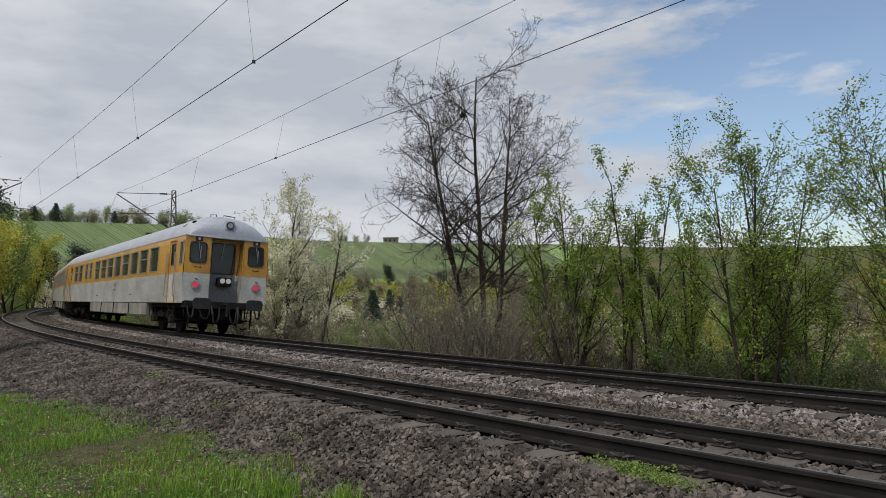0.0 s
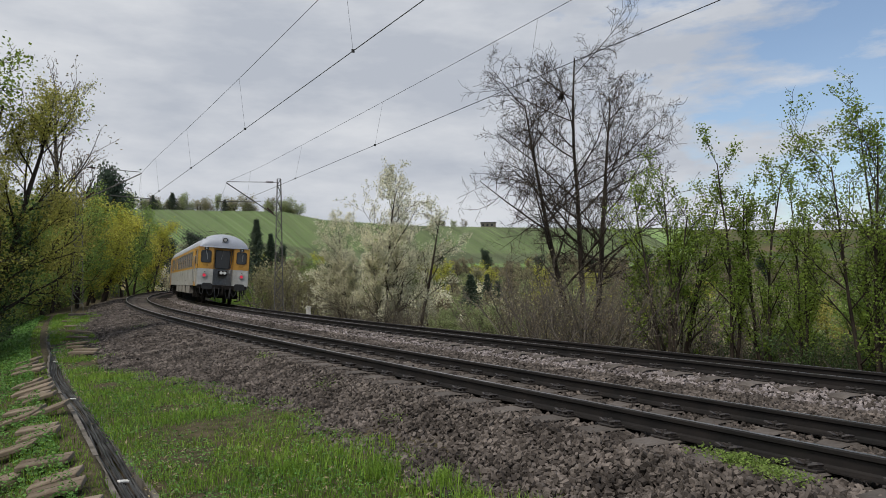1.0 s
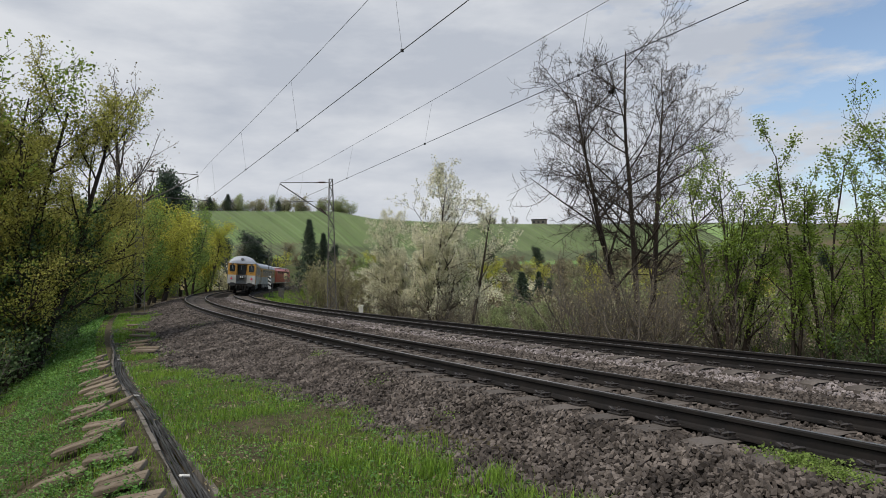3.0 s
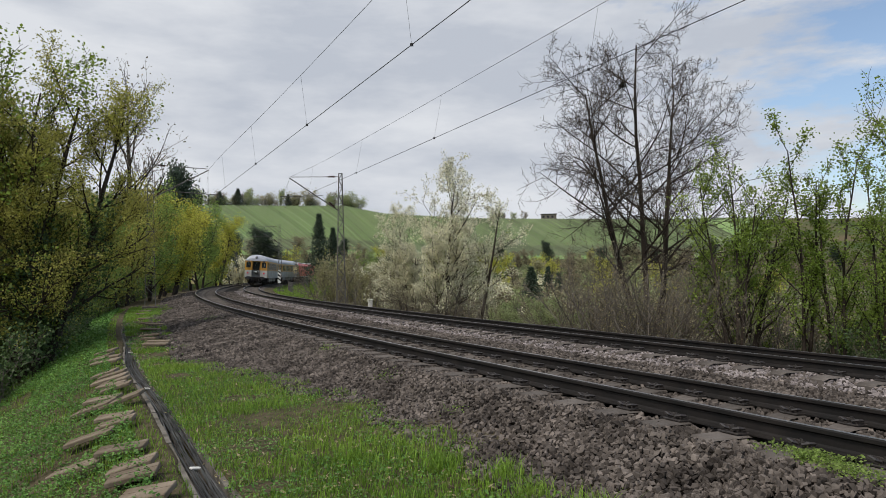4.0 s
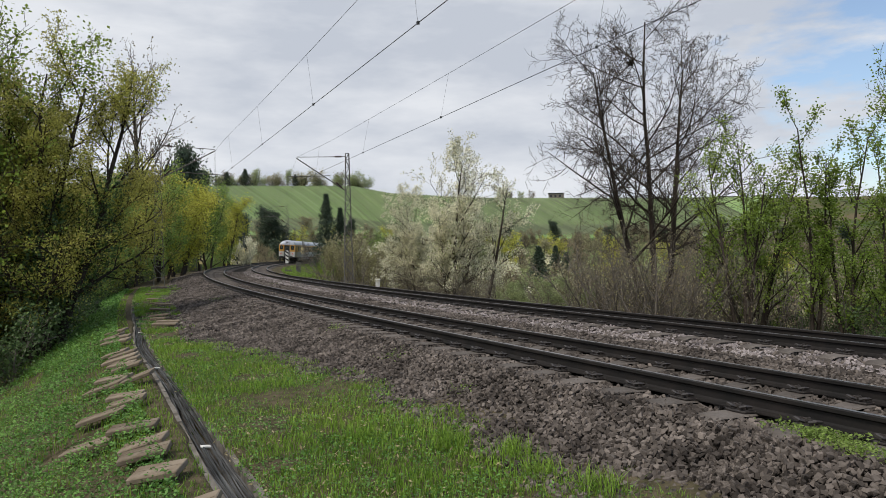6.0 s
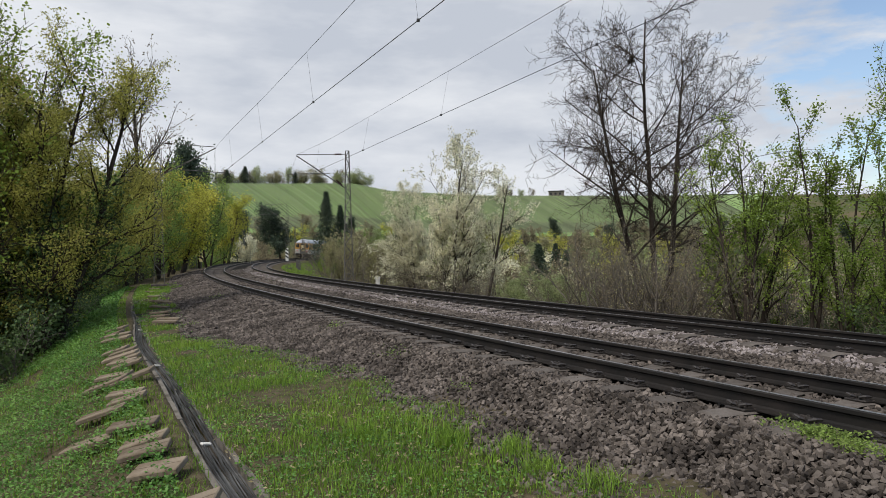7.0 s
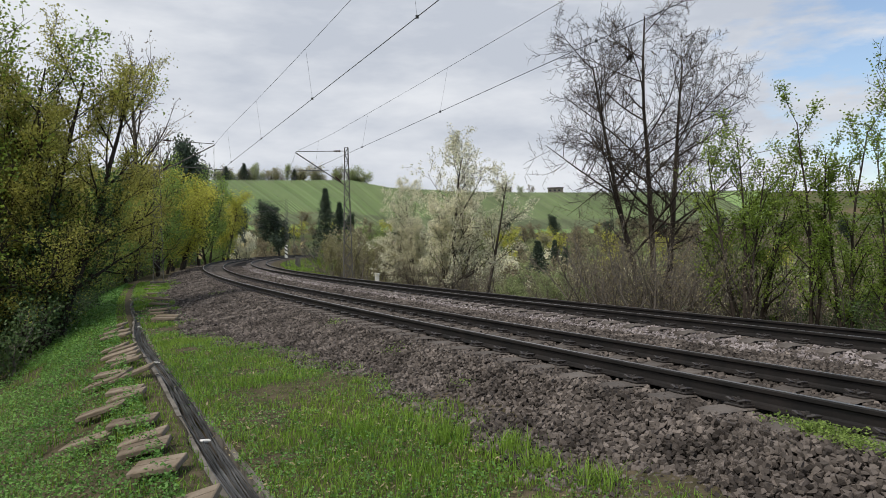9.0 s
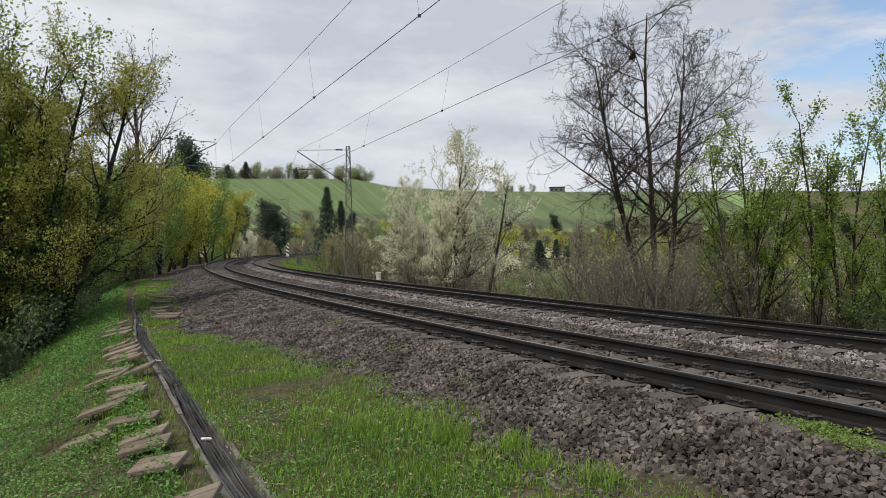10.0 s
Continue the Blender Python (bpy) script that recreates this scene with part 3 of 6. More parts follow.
def rounded(cx, cz, w, h, r, n=4):
    pts = []
    for sx, sz, a0 in ((1, 1, 0), (-1, 1, 90), (-1, -1, 180), (1, -1, 270)):
        for k in range(n + 1):
            a = radians(a0 + 90 * k / n)
            pts.append((cx + sx * (w / 2 - r) + r * math.cos(a), cz + sz * (h / 2 - r) + r * math.sin(a)))
    return pts


def end_plate(g, pts, x0, x1):
    """An outline in y and z drawn out along x."""
    n = len(pts)
    V = [(x0, y, z) for y, z in pts] + [(x1, y, z) for y, z in pts]
    g.add(V, [(i, (i + 1) % n, n + (i + 1) % n, n + i) for i in range(n)] + [tuple(range(n))[::-1], tuple(range(n, 2 * n))])
    return g


WHEELS = []


def wheelset(parent, x):
    """An axle with two flanged wheels; it turns about its own middle."""
    hub = new("wheelset")
    hub.parent = parent
    hub.matrix_basis = pose(x, 0, 0.46)
    WHEELS.append((hub, x))
    for y in (-0.75, 0.75):
        g = Geo()
        prof = [(0.46, -0.065), (0.46, 0.05), (0.49, 0.055), (0.49, 0.075), (0.40, 0.075), (0.36, 0.03), (0.12, 0.045), (0.10, 0.09)]
        V, F, n = [], [], 28
        for k in range(n):
            a = 2 * math.pi * k / n
            for r, yy in prof:
                V.append((r * math.cos(a), y - yy * (1 if y > 0 else -1), r * math.sin(a)))
        m = len(prof)
        for k in range(n):
            for j in range(m - 1):
                F.append((k * m + j, k * m + j + 1, ((k + 1) % n) * m + j + 1, ((k + 1) % n) * m + j))
        F.append(tuple(k * m for k in range(n)))
        g.add(V, F).make("wheel", UNDER, hub)
    Geo().tube([(0, -0.8, 0), (0, 0.8, 0)], 0.085, 10).make("axle", UNDER, hub)


def bogie(parent, x):
    for y in (-1, 1):
        g = Geo().prism([(x - 1.75, 0.62), (x - 1.6, 0.40), (x - 1.0, 0.36), (x - 0.75, 0.52), (x + 0.75, 0.52), (x + 1.0, 0.36), (x + 1.6, 0.40), (x + 1.75, 0.62), (x + 1.2, 0.74), (x - 1.2, 0.74)], y * 1.02 - 0.05, y * 1.02 + 0.05)
        g.make("bogie_frame", UNDER, parent)
        for dx in (-1.25, 1.25):
            Geo().box(x + dx - 0.17, y * 1.08 - 0.09, 0.32, x + dx + 0.17, y * 1.08 + 0.09, 0.60, bev=0.03).make("axle_box", UNDER, parent)
            for q in (-0.32, 0.32):
                pts = [(x + dx + q + 0.055 * math.cos(t * 1.6), y * 1.08 + 0.055 * math.sin(t * 1.6), 0.5 + t * 0.016) for t in range(26)]
                Geo().tube(pts, 0.016, 4).make("coil_spring", UNDER, parent)
        Geo().tube([(x - 0.25, y * 1.10, 0.55), (x + 0.3, y * 1.10, 0.95)], 0.04, 6).make("damper", UNDER, parent)
    Geo().box(x - 0.3, -1.05, 0.5, x + 0.3, 1.05, 0.85, bev=0.04).make("bolster", UNDER, parent)


def coach(rear):
    """A measuring coach; x forward, rear: the coach with the driving end at the back of the train."""
    e = empty("railway_coach", "yellow and grey railway coach, silver roof, red tail lamps lit" if rear else "yellow and grey railway coach with silver roof, mid-train", "railway coach", "train vehicles")
    x0, x1 = -13.05, 13.05
    R_ = COACH_LEN / 2
    wins = [(3.55 + 1.68 * k, 4.80 + 1.68 * k, 2.12, 3.06, k in (1, 3, 5, 6, 7)) for k in range(8)]
    wins += [(17.55, 18.25, 2.2, 3.06, True), (18.85, 19.6, 2.2, 3.06, True), (20.6, 21.75, 2.12, 3.06, True), (22.2, 23.35, 2.12, 3.06, True)]
    doors = [(1.15, 2.05, 1.02, 3.12), (24.35, 25.2, 1.02, 3.12)]
    narrow = [(0.28, 0.68, 2.25, 3.05)]
    for y in (1.42, -1.42):
        q = 1 if y > 0 else -1
        holes = [(w[0] - R_, w[1] - R_, w[2], w[3]) for w in wins + narrow]
        dh = [(d[0] - R_, d[1] - R_, d[2], d[3]) for d in doors]
        for z0, z1, mt, nm in ((2.0, 3.24, YELLOW, "upper_side"), (1.02, 2.0, GREY, "lower_side")):
            hs = [(h[0], h[1], max(h[2], z0), min(h[3], z1)) for h in holes + dh if h[3] > z0 and h[2] < z1]
            V, F = panel_side(x0, x1, z0, z1, y, hs)
            V = [(a, q * (side_profile(c)), c) for a, b, c in V]
            obj(nm, V, F, mt, e)
        for w in wins + [(*narrow[0], False)]:
            a, b, c, d, split = w[0] - R_, w[1] - R_, w[2], w[3], w[4]
            f = ring(a, b, c, d, q * 1.405, 0.045, 0.028)
            if split:
                f.box(a + 0.045, q * 1.405 - 0.022, c + (d - c) * 0.55, b - 0.045, q * 1.405 + 0.022, c + (d - c) * 0.55 + 0.05)
            win = f.make("window", FRAME, e, "dark coach window in a metal frame")
            Geo().box(a + 0.04, q * 1.385 - 0.006, c + 0.04, b - 0.04, q * 1.385 + 0.006, d - 0.04).make("pane", DARKGLASS, win)
        for a, b, c, d in dh:
            for z0, z1, mt in ((c, 2.0, GREY), (2.0, d, YELLOW)):
                hs = [(a + 0.22, b - 0.22, 2.3, 3.0)] if z0 == 2.0 else []
                V, F = panel_side(a + 0.012, b - 0.012, z0, z1, q * 1.385, hs)
                obj("door_leaf", V, F, mt, e)
            ring(a - 0.012, b + 0.012, c - 0.01, d + 0.012, q * 1.392, 0.026, 0.022).make("door_frame", YELLOW, e)
            win = ring(a + 0.2, b - 0.2, 2.28, 3.02, q * 1.38, 0.04, 0.02).make("door_window", RUBBER, e)
            Geo().box(a + 0.22, q * 1.372 - 0.005, 2.3, b - 0.22, q * 1.372 + 0.005, 3.0).make("pane", DARKGLASS, win)
            for xx in (a - 0.10, b + 0.10):
                yy = q * 1.48
                Geo().tube([(xx, q * 1.42, 2.72), (xx, yy, 2.70), (xx, yy, 1.25), (xx, q * 1.42, 1.22)], 0.016, 6).make("handrail", FRAME, e, "bright metal grab rail")
            st = Geo()
            for zz in (0.45, 0.75):
                st.box(a + 0.1, q * 1.22 - 0.14, zz, b - 0.1, q * 1.22 + 0.14, zz + 0.03)
            for xx in (a + 0.1, b - 0.14):
                st.box(xx, q * 1.34 - 0.02, 0.45, xx + 0.04, q * 1.34 + 0.02, 1.05)
            st.make("step", UNDER, e)
        # gutter and the drip line over the windows
        Geo().box(x0, q * 1.372 - 0.012, 3.235, x1, q * 1.372 + 0.012, 3.262).make("gutter", ROOF, e)
        for a, b in ((5.2, 8.2), (8.4, 11.4), (11.6, 14.4), (14.6, 17.6)):
            Geo().box(a - R_, q * 1.20 - 0.12, 0.52, b - R_, q * 1.26 + 0.10, 1.01, bev=0.03).make("equipment_box", DIRTY, e, "grimy light grey underfloor box")
        for a in (4.6, 8.3, 11.5, 14.5):
            Geo().tube([(a - R_, q * 1.36, 0.55), (a - R_, q * 1.36, 1.0)], 0.02, 5).make("conduit", UNDER, e)
    # roof: domed over its length, rounded down at both ends
    V, F = [], []
    xs = [-13.09, -13.08, -13.05, -12.98, -12.86, -12.7, -12.5, -12.2, -11.9, -9, -5, 0, 5, 9, 11.9, 12.2, 12.5, 12.7, 12.86, 12.98, 13.05, 13.08, 13.09]
    ys = [(side_profile(z), z) for z in ROOF_Z]
    cross = [(y, z) for y, z in ys] + [(-y, z) for y, z in ys[-2::-1]]
    n = len(cross)
    for x in xs:
        u = max(0.0, (abs(x) - 11.9) / 1.19)
        drop = 1 - max(0.0, 1 - u ** 2.5) ** 0.4
        for y, z in cross:
            V.append((x, y * (1 - 0.03 * u ** 3), 3.22 + (z - 3.22) * (1 - drop * 0.86)))
    for i in range(len(xs) - 1):
        for k in range(n - 1):
            F.append((i * n + k, (i + 1) * n + k, (i + 1) * n + k + 1, i * n + k + 1))
    F += [tuple(range(n)), tuple((len(xs) - 1) * n + k for k in range(n))[::-1]]
    obj("roof", V, F, ROOF, e, smooth=True)
    for x in (-8.5, -3.5, 2.0, 7.0):
        for dx in (-0.22, 0.22):
            Geo().box(x + dx - 0.04, -0.30, 3.99, x + dx + 0.04, 0.30, 4.06, bev=0.015).make("roof_vent", UNDER, e)
    # small lettering on the side, too fine to read, as plain bars
    for y in (-1, 1):
        for u, z, w in ((11.0, 1.80, 0.30), (11.0, 1.72, 0.26), (11.0, 1.55, 0.32), (7.6, 1.30, 0.4), (15.2, 1.30, 0.5)):
            Geo().box(u - R_, y * 1.432 - 0.002, z, u - R_ + w, y * 1.432 + 0.002, z + 0.035).make("lettering_bar", UNDER, e)
    # underframe
    for q in (-1, 1):
        Geo().box(q * 11.9 - 0.7, -0.75, 0.42, q * 11.9 + 0.7, 0.75, 0.87, bev=0.06).make("draw_gear_case", UNDER, e)
        for y in (-0.95, -0.5, 0.5, 0.95):
            Geo().tube([(q * 12.6, y, 0.5), (q * 11.8, y * 0.9, 0.36), (q * 7.2, y * 0.8, 0.34)], 0.035, 6).make("brake_rod", UNDER, e)
        for y in (-1.05, 1.05):
            Geo().tube([(q * 12.7, y, 0.9), (q * 12.68, y, 0.24), (q * 12.68, y * 0.7, 0.2)], 0.03, 6).make("rail_guard", UNDER, e)
    Geo().box(-12.9, -1.15, 0.86, 12.9, 1.15, 1.02).make("floor_frame", UNDER, e)
    for x in (-PIVOT, PIVOT):
        bogie(e, x)
        for dx in (-1.25, 1.25):
            wheelset(e, x + dx)
    for q in (-1, 1):
        coach_end(e, q, rear and q < 0)
    return e


def coach_end(e, q, driving):
    """End wall at x = q * 13.05 with a recessed gangway door, windows, lamps, buffers."""
    X = 13.05 * q
    def fx(d):
        return X + q * d
    holes_y = ((-1.40, -0.545), (0.545, 1.40))
    for y0, y1 in holes_y:
        c = (y0 + y1) / 2
        for z0, z1, mt, nm in ((2.0, 3.25, YELLOW, "end_panel_upper"), (1.08, 2.0, GREY, "end_panel_lower")):
            g = Geo()
            if z0 == 2.0:
                w0, w1, h0, h1 = c - 0.265, c + 0.265, 2.36, 3.02
                for a, b, lo, hi in ((y0, w0, z0, z1), (w1, y1, z0, z1), (w0, w1, z0, h0), (w0, w1, h1, z1)):
                    g.box(min(fx(0), fx(-0.05)), a, lo, max(fx(0), fx(-0.05)), b, hi)
            else:
                g.box(min(fx(0), fx(-0.05)), y0, z0, max(fx(0), fx(-0.05)), y1, z1)
            g.make(nm, mt, e)
        win = Geo()
        pts_o, pts_i = rounded(c, 2.69, 0.565, 0.70, 0.13), rounded(c, 2.69, 0.495, 0.63, 0.10)
        n = len(pts_o)
        V = [(fx(0.022), *p) for p in pts_o] + [(fx(0.022), *p) for p in pts_i] + [(fx(-0.03), *p) for p in pts_o] + [(fx(-0.03), *p) for p in pts_i]
        F = []
        for i in range(n):
            j = (i + 1) % n
            F += [(i, j, n + j, n + i), (i, 2 * n + i, 2 * n + j, j), (n + i, n + j, 3 * n + j, 3 * n + i)]
        w = win.add(V, F).make("end_window", RUBBER, e, "rounded dark end window with rubber surround")
        end_plate(Geo(), rounded(c, 2.69, 0.54, 0.68, 0.12), min(fx(-0.012), fx(-0.02)), max(fx(-0.012), fx(-0.02))).make("pane", DARKGLASS, w)
        if driving:
            Geo().tube([(fx(0.04), c + 0.02, 3.02), (fx(0.05), c - 0.06, 2.62)], 0.012, 5).box(min(fx(0.03), fx(0.045)), c - 0.075, 2.50, max(fx(0.03), fx(0.045)), c - 0.055, 2.90).make("wiper", FRAME, w)
            Geo().box(min(fx(0), fx(0.02)), c - 0.12, 3.06, max(fx(0), fx(0.02)), c + 0.12, 3.21, bev=0.008).make("marker_box", RUBBER, e)
            end_plate(Geo(), rounded(c, 3.135, 0.07, 0.09, 0.02), min(fx(0.02), fx(0.03)), max(fx(0.02), fx(0.03))).make("marker_lamp", DIMLAMP, e)
            t = 2 * math.pi / 20
            lc = 1.02 * (1 if c > 0 else -1)
            end_plate(Geo(), [(lc + 0.135 * math.cos(k * t), 1.625 + 0.135 * math.sin(k * t)) for k in range(20)], min(fx(0), fx(0.05)), max(fx(0), fx(0.05))).make("lamp_ring", FRAME, e)
            end_plate(Geo(), [(lc + 0.088 * math.cos(k * t), 1.625 + 0.088 * math.sin(k * t)) for k in range(20)], min(fx(0.045), fx(0.062)), max(fx(0.045), fx(0.062))).make("tail_lamp", TAIL, e, "lit red tail lamp")
            Geo().tube([(fx(0.02), c - 0.1, 2.22), (fx(0.07), c - 0.1, 2.20), (fx(0.07), c + 0.1, 2.20), (fx(0.02), c + 0.1, 2.22)], 0.014, 5).make("grab_handle", UNDER, e)
            Geo().tube([(fx(0.02), lc - 0.06, 1.80), (fx(0.07), lc - 0.06, 1.80), (fx(0.07), lc + 0.03, 1.82)], 0.016, 5).make("lamp_bracket", UNDER, e)
    # gangway recess
    D = -0.42
    g = Geo()
    g.box(min(fx(D), fx(D - 0.05)), -0.55, 1.08, max(fx(D), fx(D - 0.05)), 0.55, 2.02)
    g.make("recess_lower", mat("recess_grey_paint", (0.20, 0.21, 0.215), (0.14, 0.14, 0.14), rough=0.5) if "recess_grey_paint" not in bpy.data.materials else bpy.data.materials["recess_grey_paint"], e)
    Geo().box(min(fx(D), fx(D - 0.05)), -0.55, 2.02, max(fx(D), fx(D - 0.05)), 0.55, 3.24).make("recess_upper", YELLOW, e)
    for y in (-0.56, 0.56):
        for z0, z1, mt in ((1.08, 2.0, GREY), (2.0, 3.24, YELLOW)):
            Geo().box(min(fx(0), fx(D)), y - 0.012, z0, max(fx(0), fx(D)), y + 0.012, z1).make("recess_cheek", mt, e)
    Geo().box(min(fx(0.02), fx(D)), -0.6, 3.20, max(fx(0.02), fx(D)), 0.6, 3.25).make("recess_head", ROOF, e)
    w = end_plate(Geo(), rounded(0.02, 2.56, 0.84, 1.06, 0.10), min(fx(D + 0.02), fx(D)), max(fx(D + 0.02), fx(D))).make("door_window", RUBBER, e, "tall dark gangway door window")
    end_plate(Geo(), rounded(0.02, 2.56, 0.76, 0.98, 0.08), min(fx(D + 0.02), fx(D + 0.028)), max(fx(D + 0.02), fx(D + 0.028))).make("pane", DARKGLASS, w)
    if driving:
        Geo().tube([(fx(D + 0.05), 0.02, 3.08), (fx(D + 0.06), 0.10, 2.55)], 0.014, 5).make("wiper", FRAME, w)
        b = Geo().box(min(fx(D + 0.01), fx(-0.06)), -0.22, 1.63, max(fx(D + 0.01), fx(-0.06)), 0.22, 1.92, bev=0.02).make("headlamp_box", UNDER, e)
        t = 2 * math.pi / 18
        for yy in (-0.10, 0.10):
            end_plate(Geo(), [(yy + 0.085 * math.cos(k * t), 1.80 + 0.085 * math.sin(k * t)) for k in range(18)], min(fx(-0.06), fx(-0.035)), max(fx(-0.06), fx(-0.035))).make("headlamp", LAMPW, b, "white lamp glass")
        Geo().tube([(fx(-0.1), -0.46, 3.1), (fx(-0.08), -0.43, 2.5), (fx(-0.06), -0.36, 1.98)], 0.022, 6).make("hose", RUBBER, e)
        Geo().box(min(fx(-0.1), fx(-0.02)), -0.41, 1.80, max(fx(-0.1), fx(-0.02)), -0.31, 2.0, bev=0.02).make("hose_valve", FRAME, e)
        # square headlamp on the roof's end
        Geo().box(min(fx(-0.5), fx(0.05)), -0.16, 3.50, max(fx(-0.5), fx(0.05)), 0.16, 3.82, bev=0.02).make("roof_lamp_housing", ROOF, e)
        end_plate(Geo(), [(0.13 * math.cos(k * t), 3.66 + 0.13 * math.sin(k * t)) for k in range(18)], min(fx(0.04), fx(0.07)), max(fx(0.04), fx(0.07))).make("lamp_rim", RUBBER, e)
        end_plate(Geo(), [(0.09 * math.cos(k * t), 3.66 + 0.09 * math.sin(k * t)) for k in range(18)], min(fx(0.065), fx(0.085)), max(fx(0.065), fx(0.085))).make("roof_lamp", DIMLAMP, e)
        Geo().tube([(fx(-0.75), 0.98, 3.60), (fx(-0.62), 1.02, 3.72), (fx(-0.45), 1.02, 3.72)], 0.06, 8).make("roof_horn", UNDER, e)
        for ya, yb in ((0.10, 0.30), (-0.15, -0.55)):
            Geo().tube([(fx(-1.2), ya, 3.9), (fx(-1.2), ya, 4.14), (fx(-1.2), yb, 4.12), (fx(-1.2), yb, 3.88)], 0.018, 6).make("roof_hoop", UNDER, e)
        Geo().tube([(fx(-1.0), y, 3.245 + (math.sqrt(max(0, 1 - (y / 1.42) ** 2))) * 0.72) for y in np.linspace(-1.25, 1.25, 13)], 0.018, 5).make("roof_conduit", UNDER, e)
    # buffer beam, buffers, coupling, hoses
    Geo().box(min(fx(-0.35), fx(0.02)), -1.32, 0.86, max(fx(-0.35), fx(0.02)), 1.32, 1.10, bev=0.02).make("buffer_beam", UNDER, e)
    for y in (-0.875, 0.875):
        Geo().tube([(fx(0), y, 1.04), (fx(0.4), y, 1.04)], [0.13, 0.11], 12).make("buffer_shank", UNDER, e)
        end_plate(Geo(), rounded(y, 1.02, 0.56, 0.36, 0.12), min(fx(0.4), fx(0.45)), max(fx(0.4), fx(0.45))).make("buffer_head", RUBBER, e, "wide black buffer plate")
        Geo().tube([(fx(0.05), y * 0.5, 0.95), (fx(0.2), y * 0.48, 0.7), (fx(0.22), y * 0.46, 0.40), (fx(0.1), y * 0.42, 0.32)], 0.03, 6).make("brake_hose", RUBBER, e)
        Geo().tube([(fx(-0.15), y * 1.42, 1.1), (fx(-0.15), y * 1.45, 0.62), (fx(-0.15), y * 1.15, 0.55), (fx(-0.15), y * 1.12, 0.9)], 0.02, 6).make("shunter_step", UNDER, e)
    for y, w, dz in ((-0.62, 0.16, 0.42), (-0.28, 0.12, 0.55), (0.30, 0.13, 0.50), (0.66, 0.17, 0.40), (1.12, 0.10, 0.36), (-1.12, 0.10, 0.36)):
        pts = [(fx(0.04 + 0.12 * math.sin(math.pi * k / 10)), y + w * math.cos(math.pi * k / 10), 0.92 - dz * math.sin(math.pi * k / 10)) for k in range(11)]
        Geo().tube(pts, 0.022, 6).make("jumper_cable", RUBBER, e)
    for y in (-0.55, 0.0, 0.55):
        Geo().box(min(fx(-0.6), fx(-0.1)), y - 0.12, 0.50, max(fx(-0.6), fx(-0.1)), y + 0.12, 0.88, bev=0.03).make("valve_case", UNDER, e)
    Geo().tube([(fx(0.0), 0, 1.0), (fx(0.3), 0, 1.0), (fx(0.34), 0, 0.62)], 0.05, 8).make("screw_coupling", UNDER, e)


def locomotive():
    e = empty("locomotive", "red electric locomotive with a pale roof at the head", "locomotive", "train vehicles")
    L = 9.3
    prof = [(-1.45, 1.05), (-1.47, 2.2), (-1.38, 3.2), (-1.05, 3.6), (1.05, 3.6), (1.38, 3.2), (1.47, 2.2), (1.45, 1.05)]
    V, F, n = [], [], len(prof)
    xs = ((-L, 0.93, 0.90), (-L + 0.7, 1, 1), (L - 0.7, 1, 1), (L, 0.93, 0.90))
    for x, sy, sz in xs:
        for y, z in prof:
            V.append((x, y * sy, 1.05 + (z - 1.05) * sz))
    for i in range(3):
        for k in range(n):
            j = (k + 1) % n
            F.append((i * n + k, (i + 1) * n + k, (i + 1) * n + j, i * n + j))
    F += [tuple(range(n)), tuple(3 * n + k for k in range(n))[::-1]]
    obj("body", V, F, REDPAINT, e)
    Geo().box(-L + 0.9, -0.98, 3.605, L - 0.9, 0.98, 3.85, bev=0.12).make("roof", WHITE, e, "pale grey roof")
    for q in (-1, 1):
        x = q * (L + 0.005)
        for y in (-0.62, 0.62):
            Geo().box(min(x, x + q * 0.02), y - 0.52, 2.35, max(x, x + q * 0.02), y + 0.52, 3.02, bev=0.006).make("windscreen", DARKGLASS, e)
            Geo().tube([(x, y * 1.4, 1.04), (x + q * 0.5, y * 1.4, 1.04)], 0.13, 10).make("buffer", UNDER, e)
            Geo().box(min(x, x + q * 0.03), y * 1.5 - 0.12, 1.6, max(x, x + q * 0.03), y * 1.5 + 0.12, 1.85, bev=0.01).make("lamp", DIMLAMP, e)
        for k in range(6):
            xx = -6.2 + k * 2.4
            Geo().box(xx - 0.8, q * 1.40 - 0.06, 2.75, xx + 0.8, q * 1.40 + 0.03, 3.10, bev=0.01).make("side_grille", UNDER, e)
        Geo().box(-L + 0.3, q * 1.43 - 0.05, 1.0, L - 0.3, q * 1.43 + 0.05, 1.16).make("sill", GREY, e)
    for x in (-5.2, 5.2):
        bogie(e, x)
        for dx in (-1.3, 1.3):
            wheelset(e, x + dx)
    Geo().box(-3.2, -1.2, 0.35, 3.2, 1.2, 1.0, bev=0.05).make("transformer_case", UNDER, e)
    Geo().box(-9.0, -1.2, 0.9, 9.0, 1.2, 1.05).make("floor_frame", UNDER, e)
    for xa, xb in ((-6.6, -5.2), (5.0, 6.4)):
        Geo().box(xa, -0.6, 3.86, xb, 0.6, 3.95, bev=0.01).make("folded_pantograph", UNDER, e)
    return e


TRAIN = []


def train():
    TRAIN.append((coach(True), COACH_LEN / 2, PIVOT))
    TRAIN.append((coach(False), COACH_LEN * 1.5, PIVOT))
    TRAIN.append((locomotive(), COACH_LEN * 2 + 9.8, 5.2))


tracks()
overhead()
train()


# ---- plants ----
rng = np.random.default_rng(7)


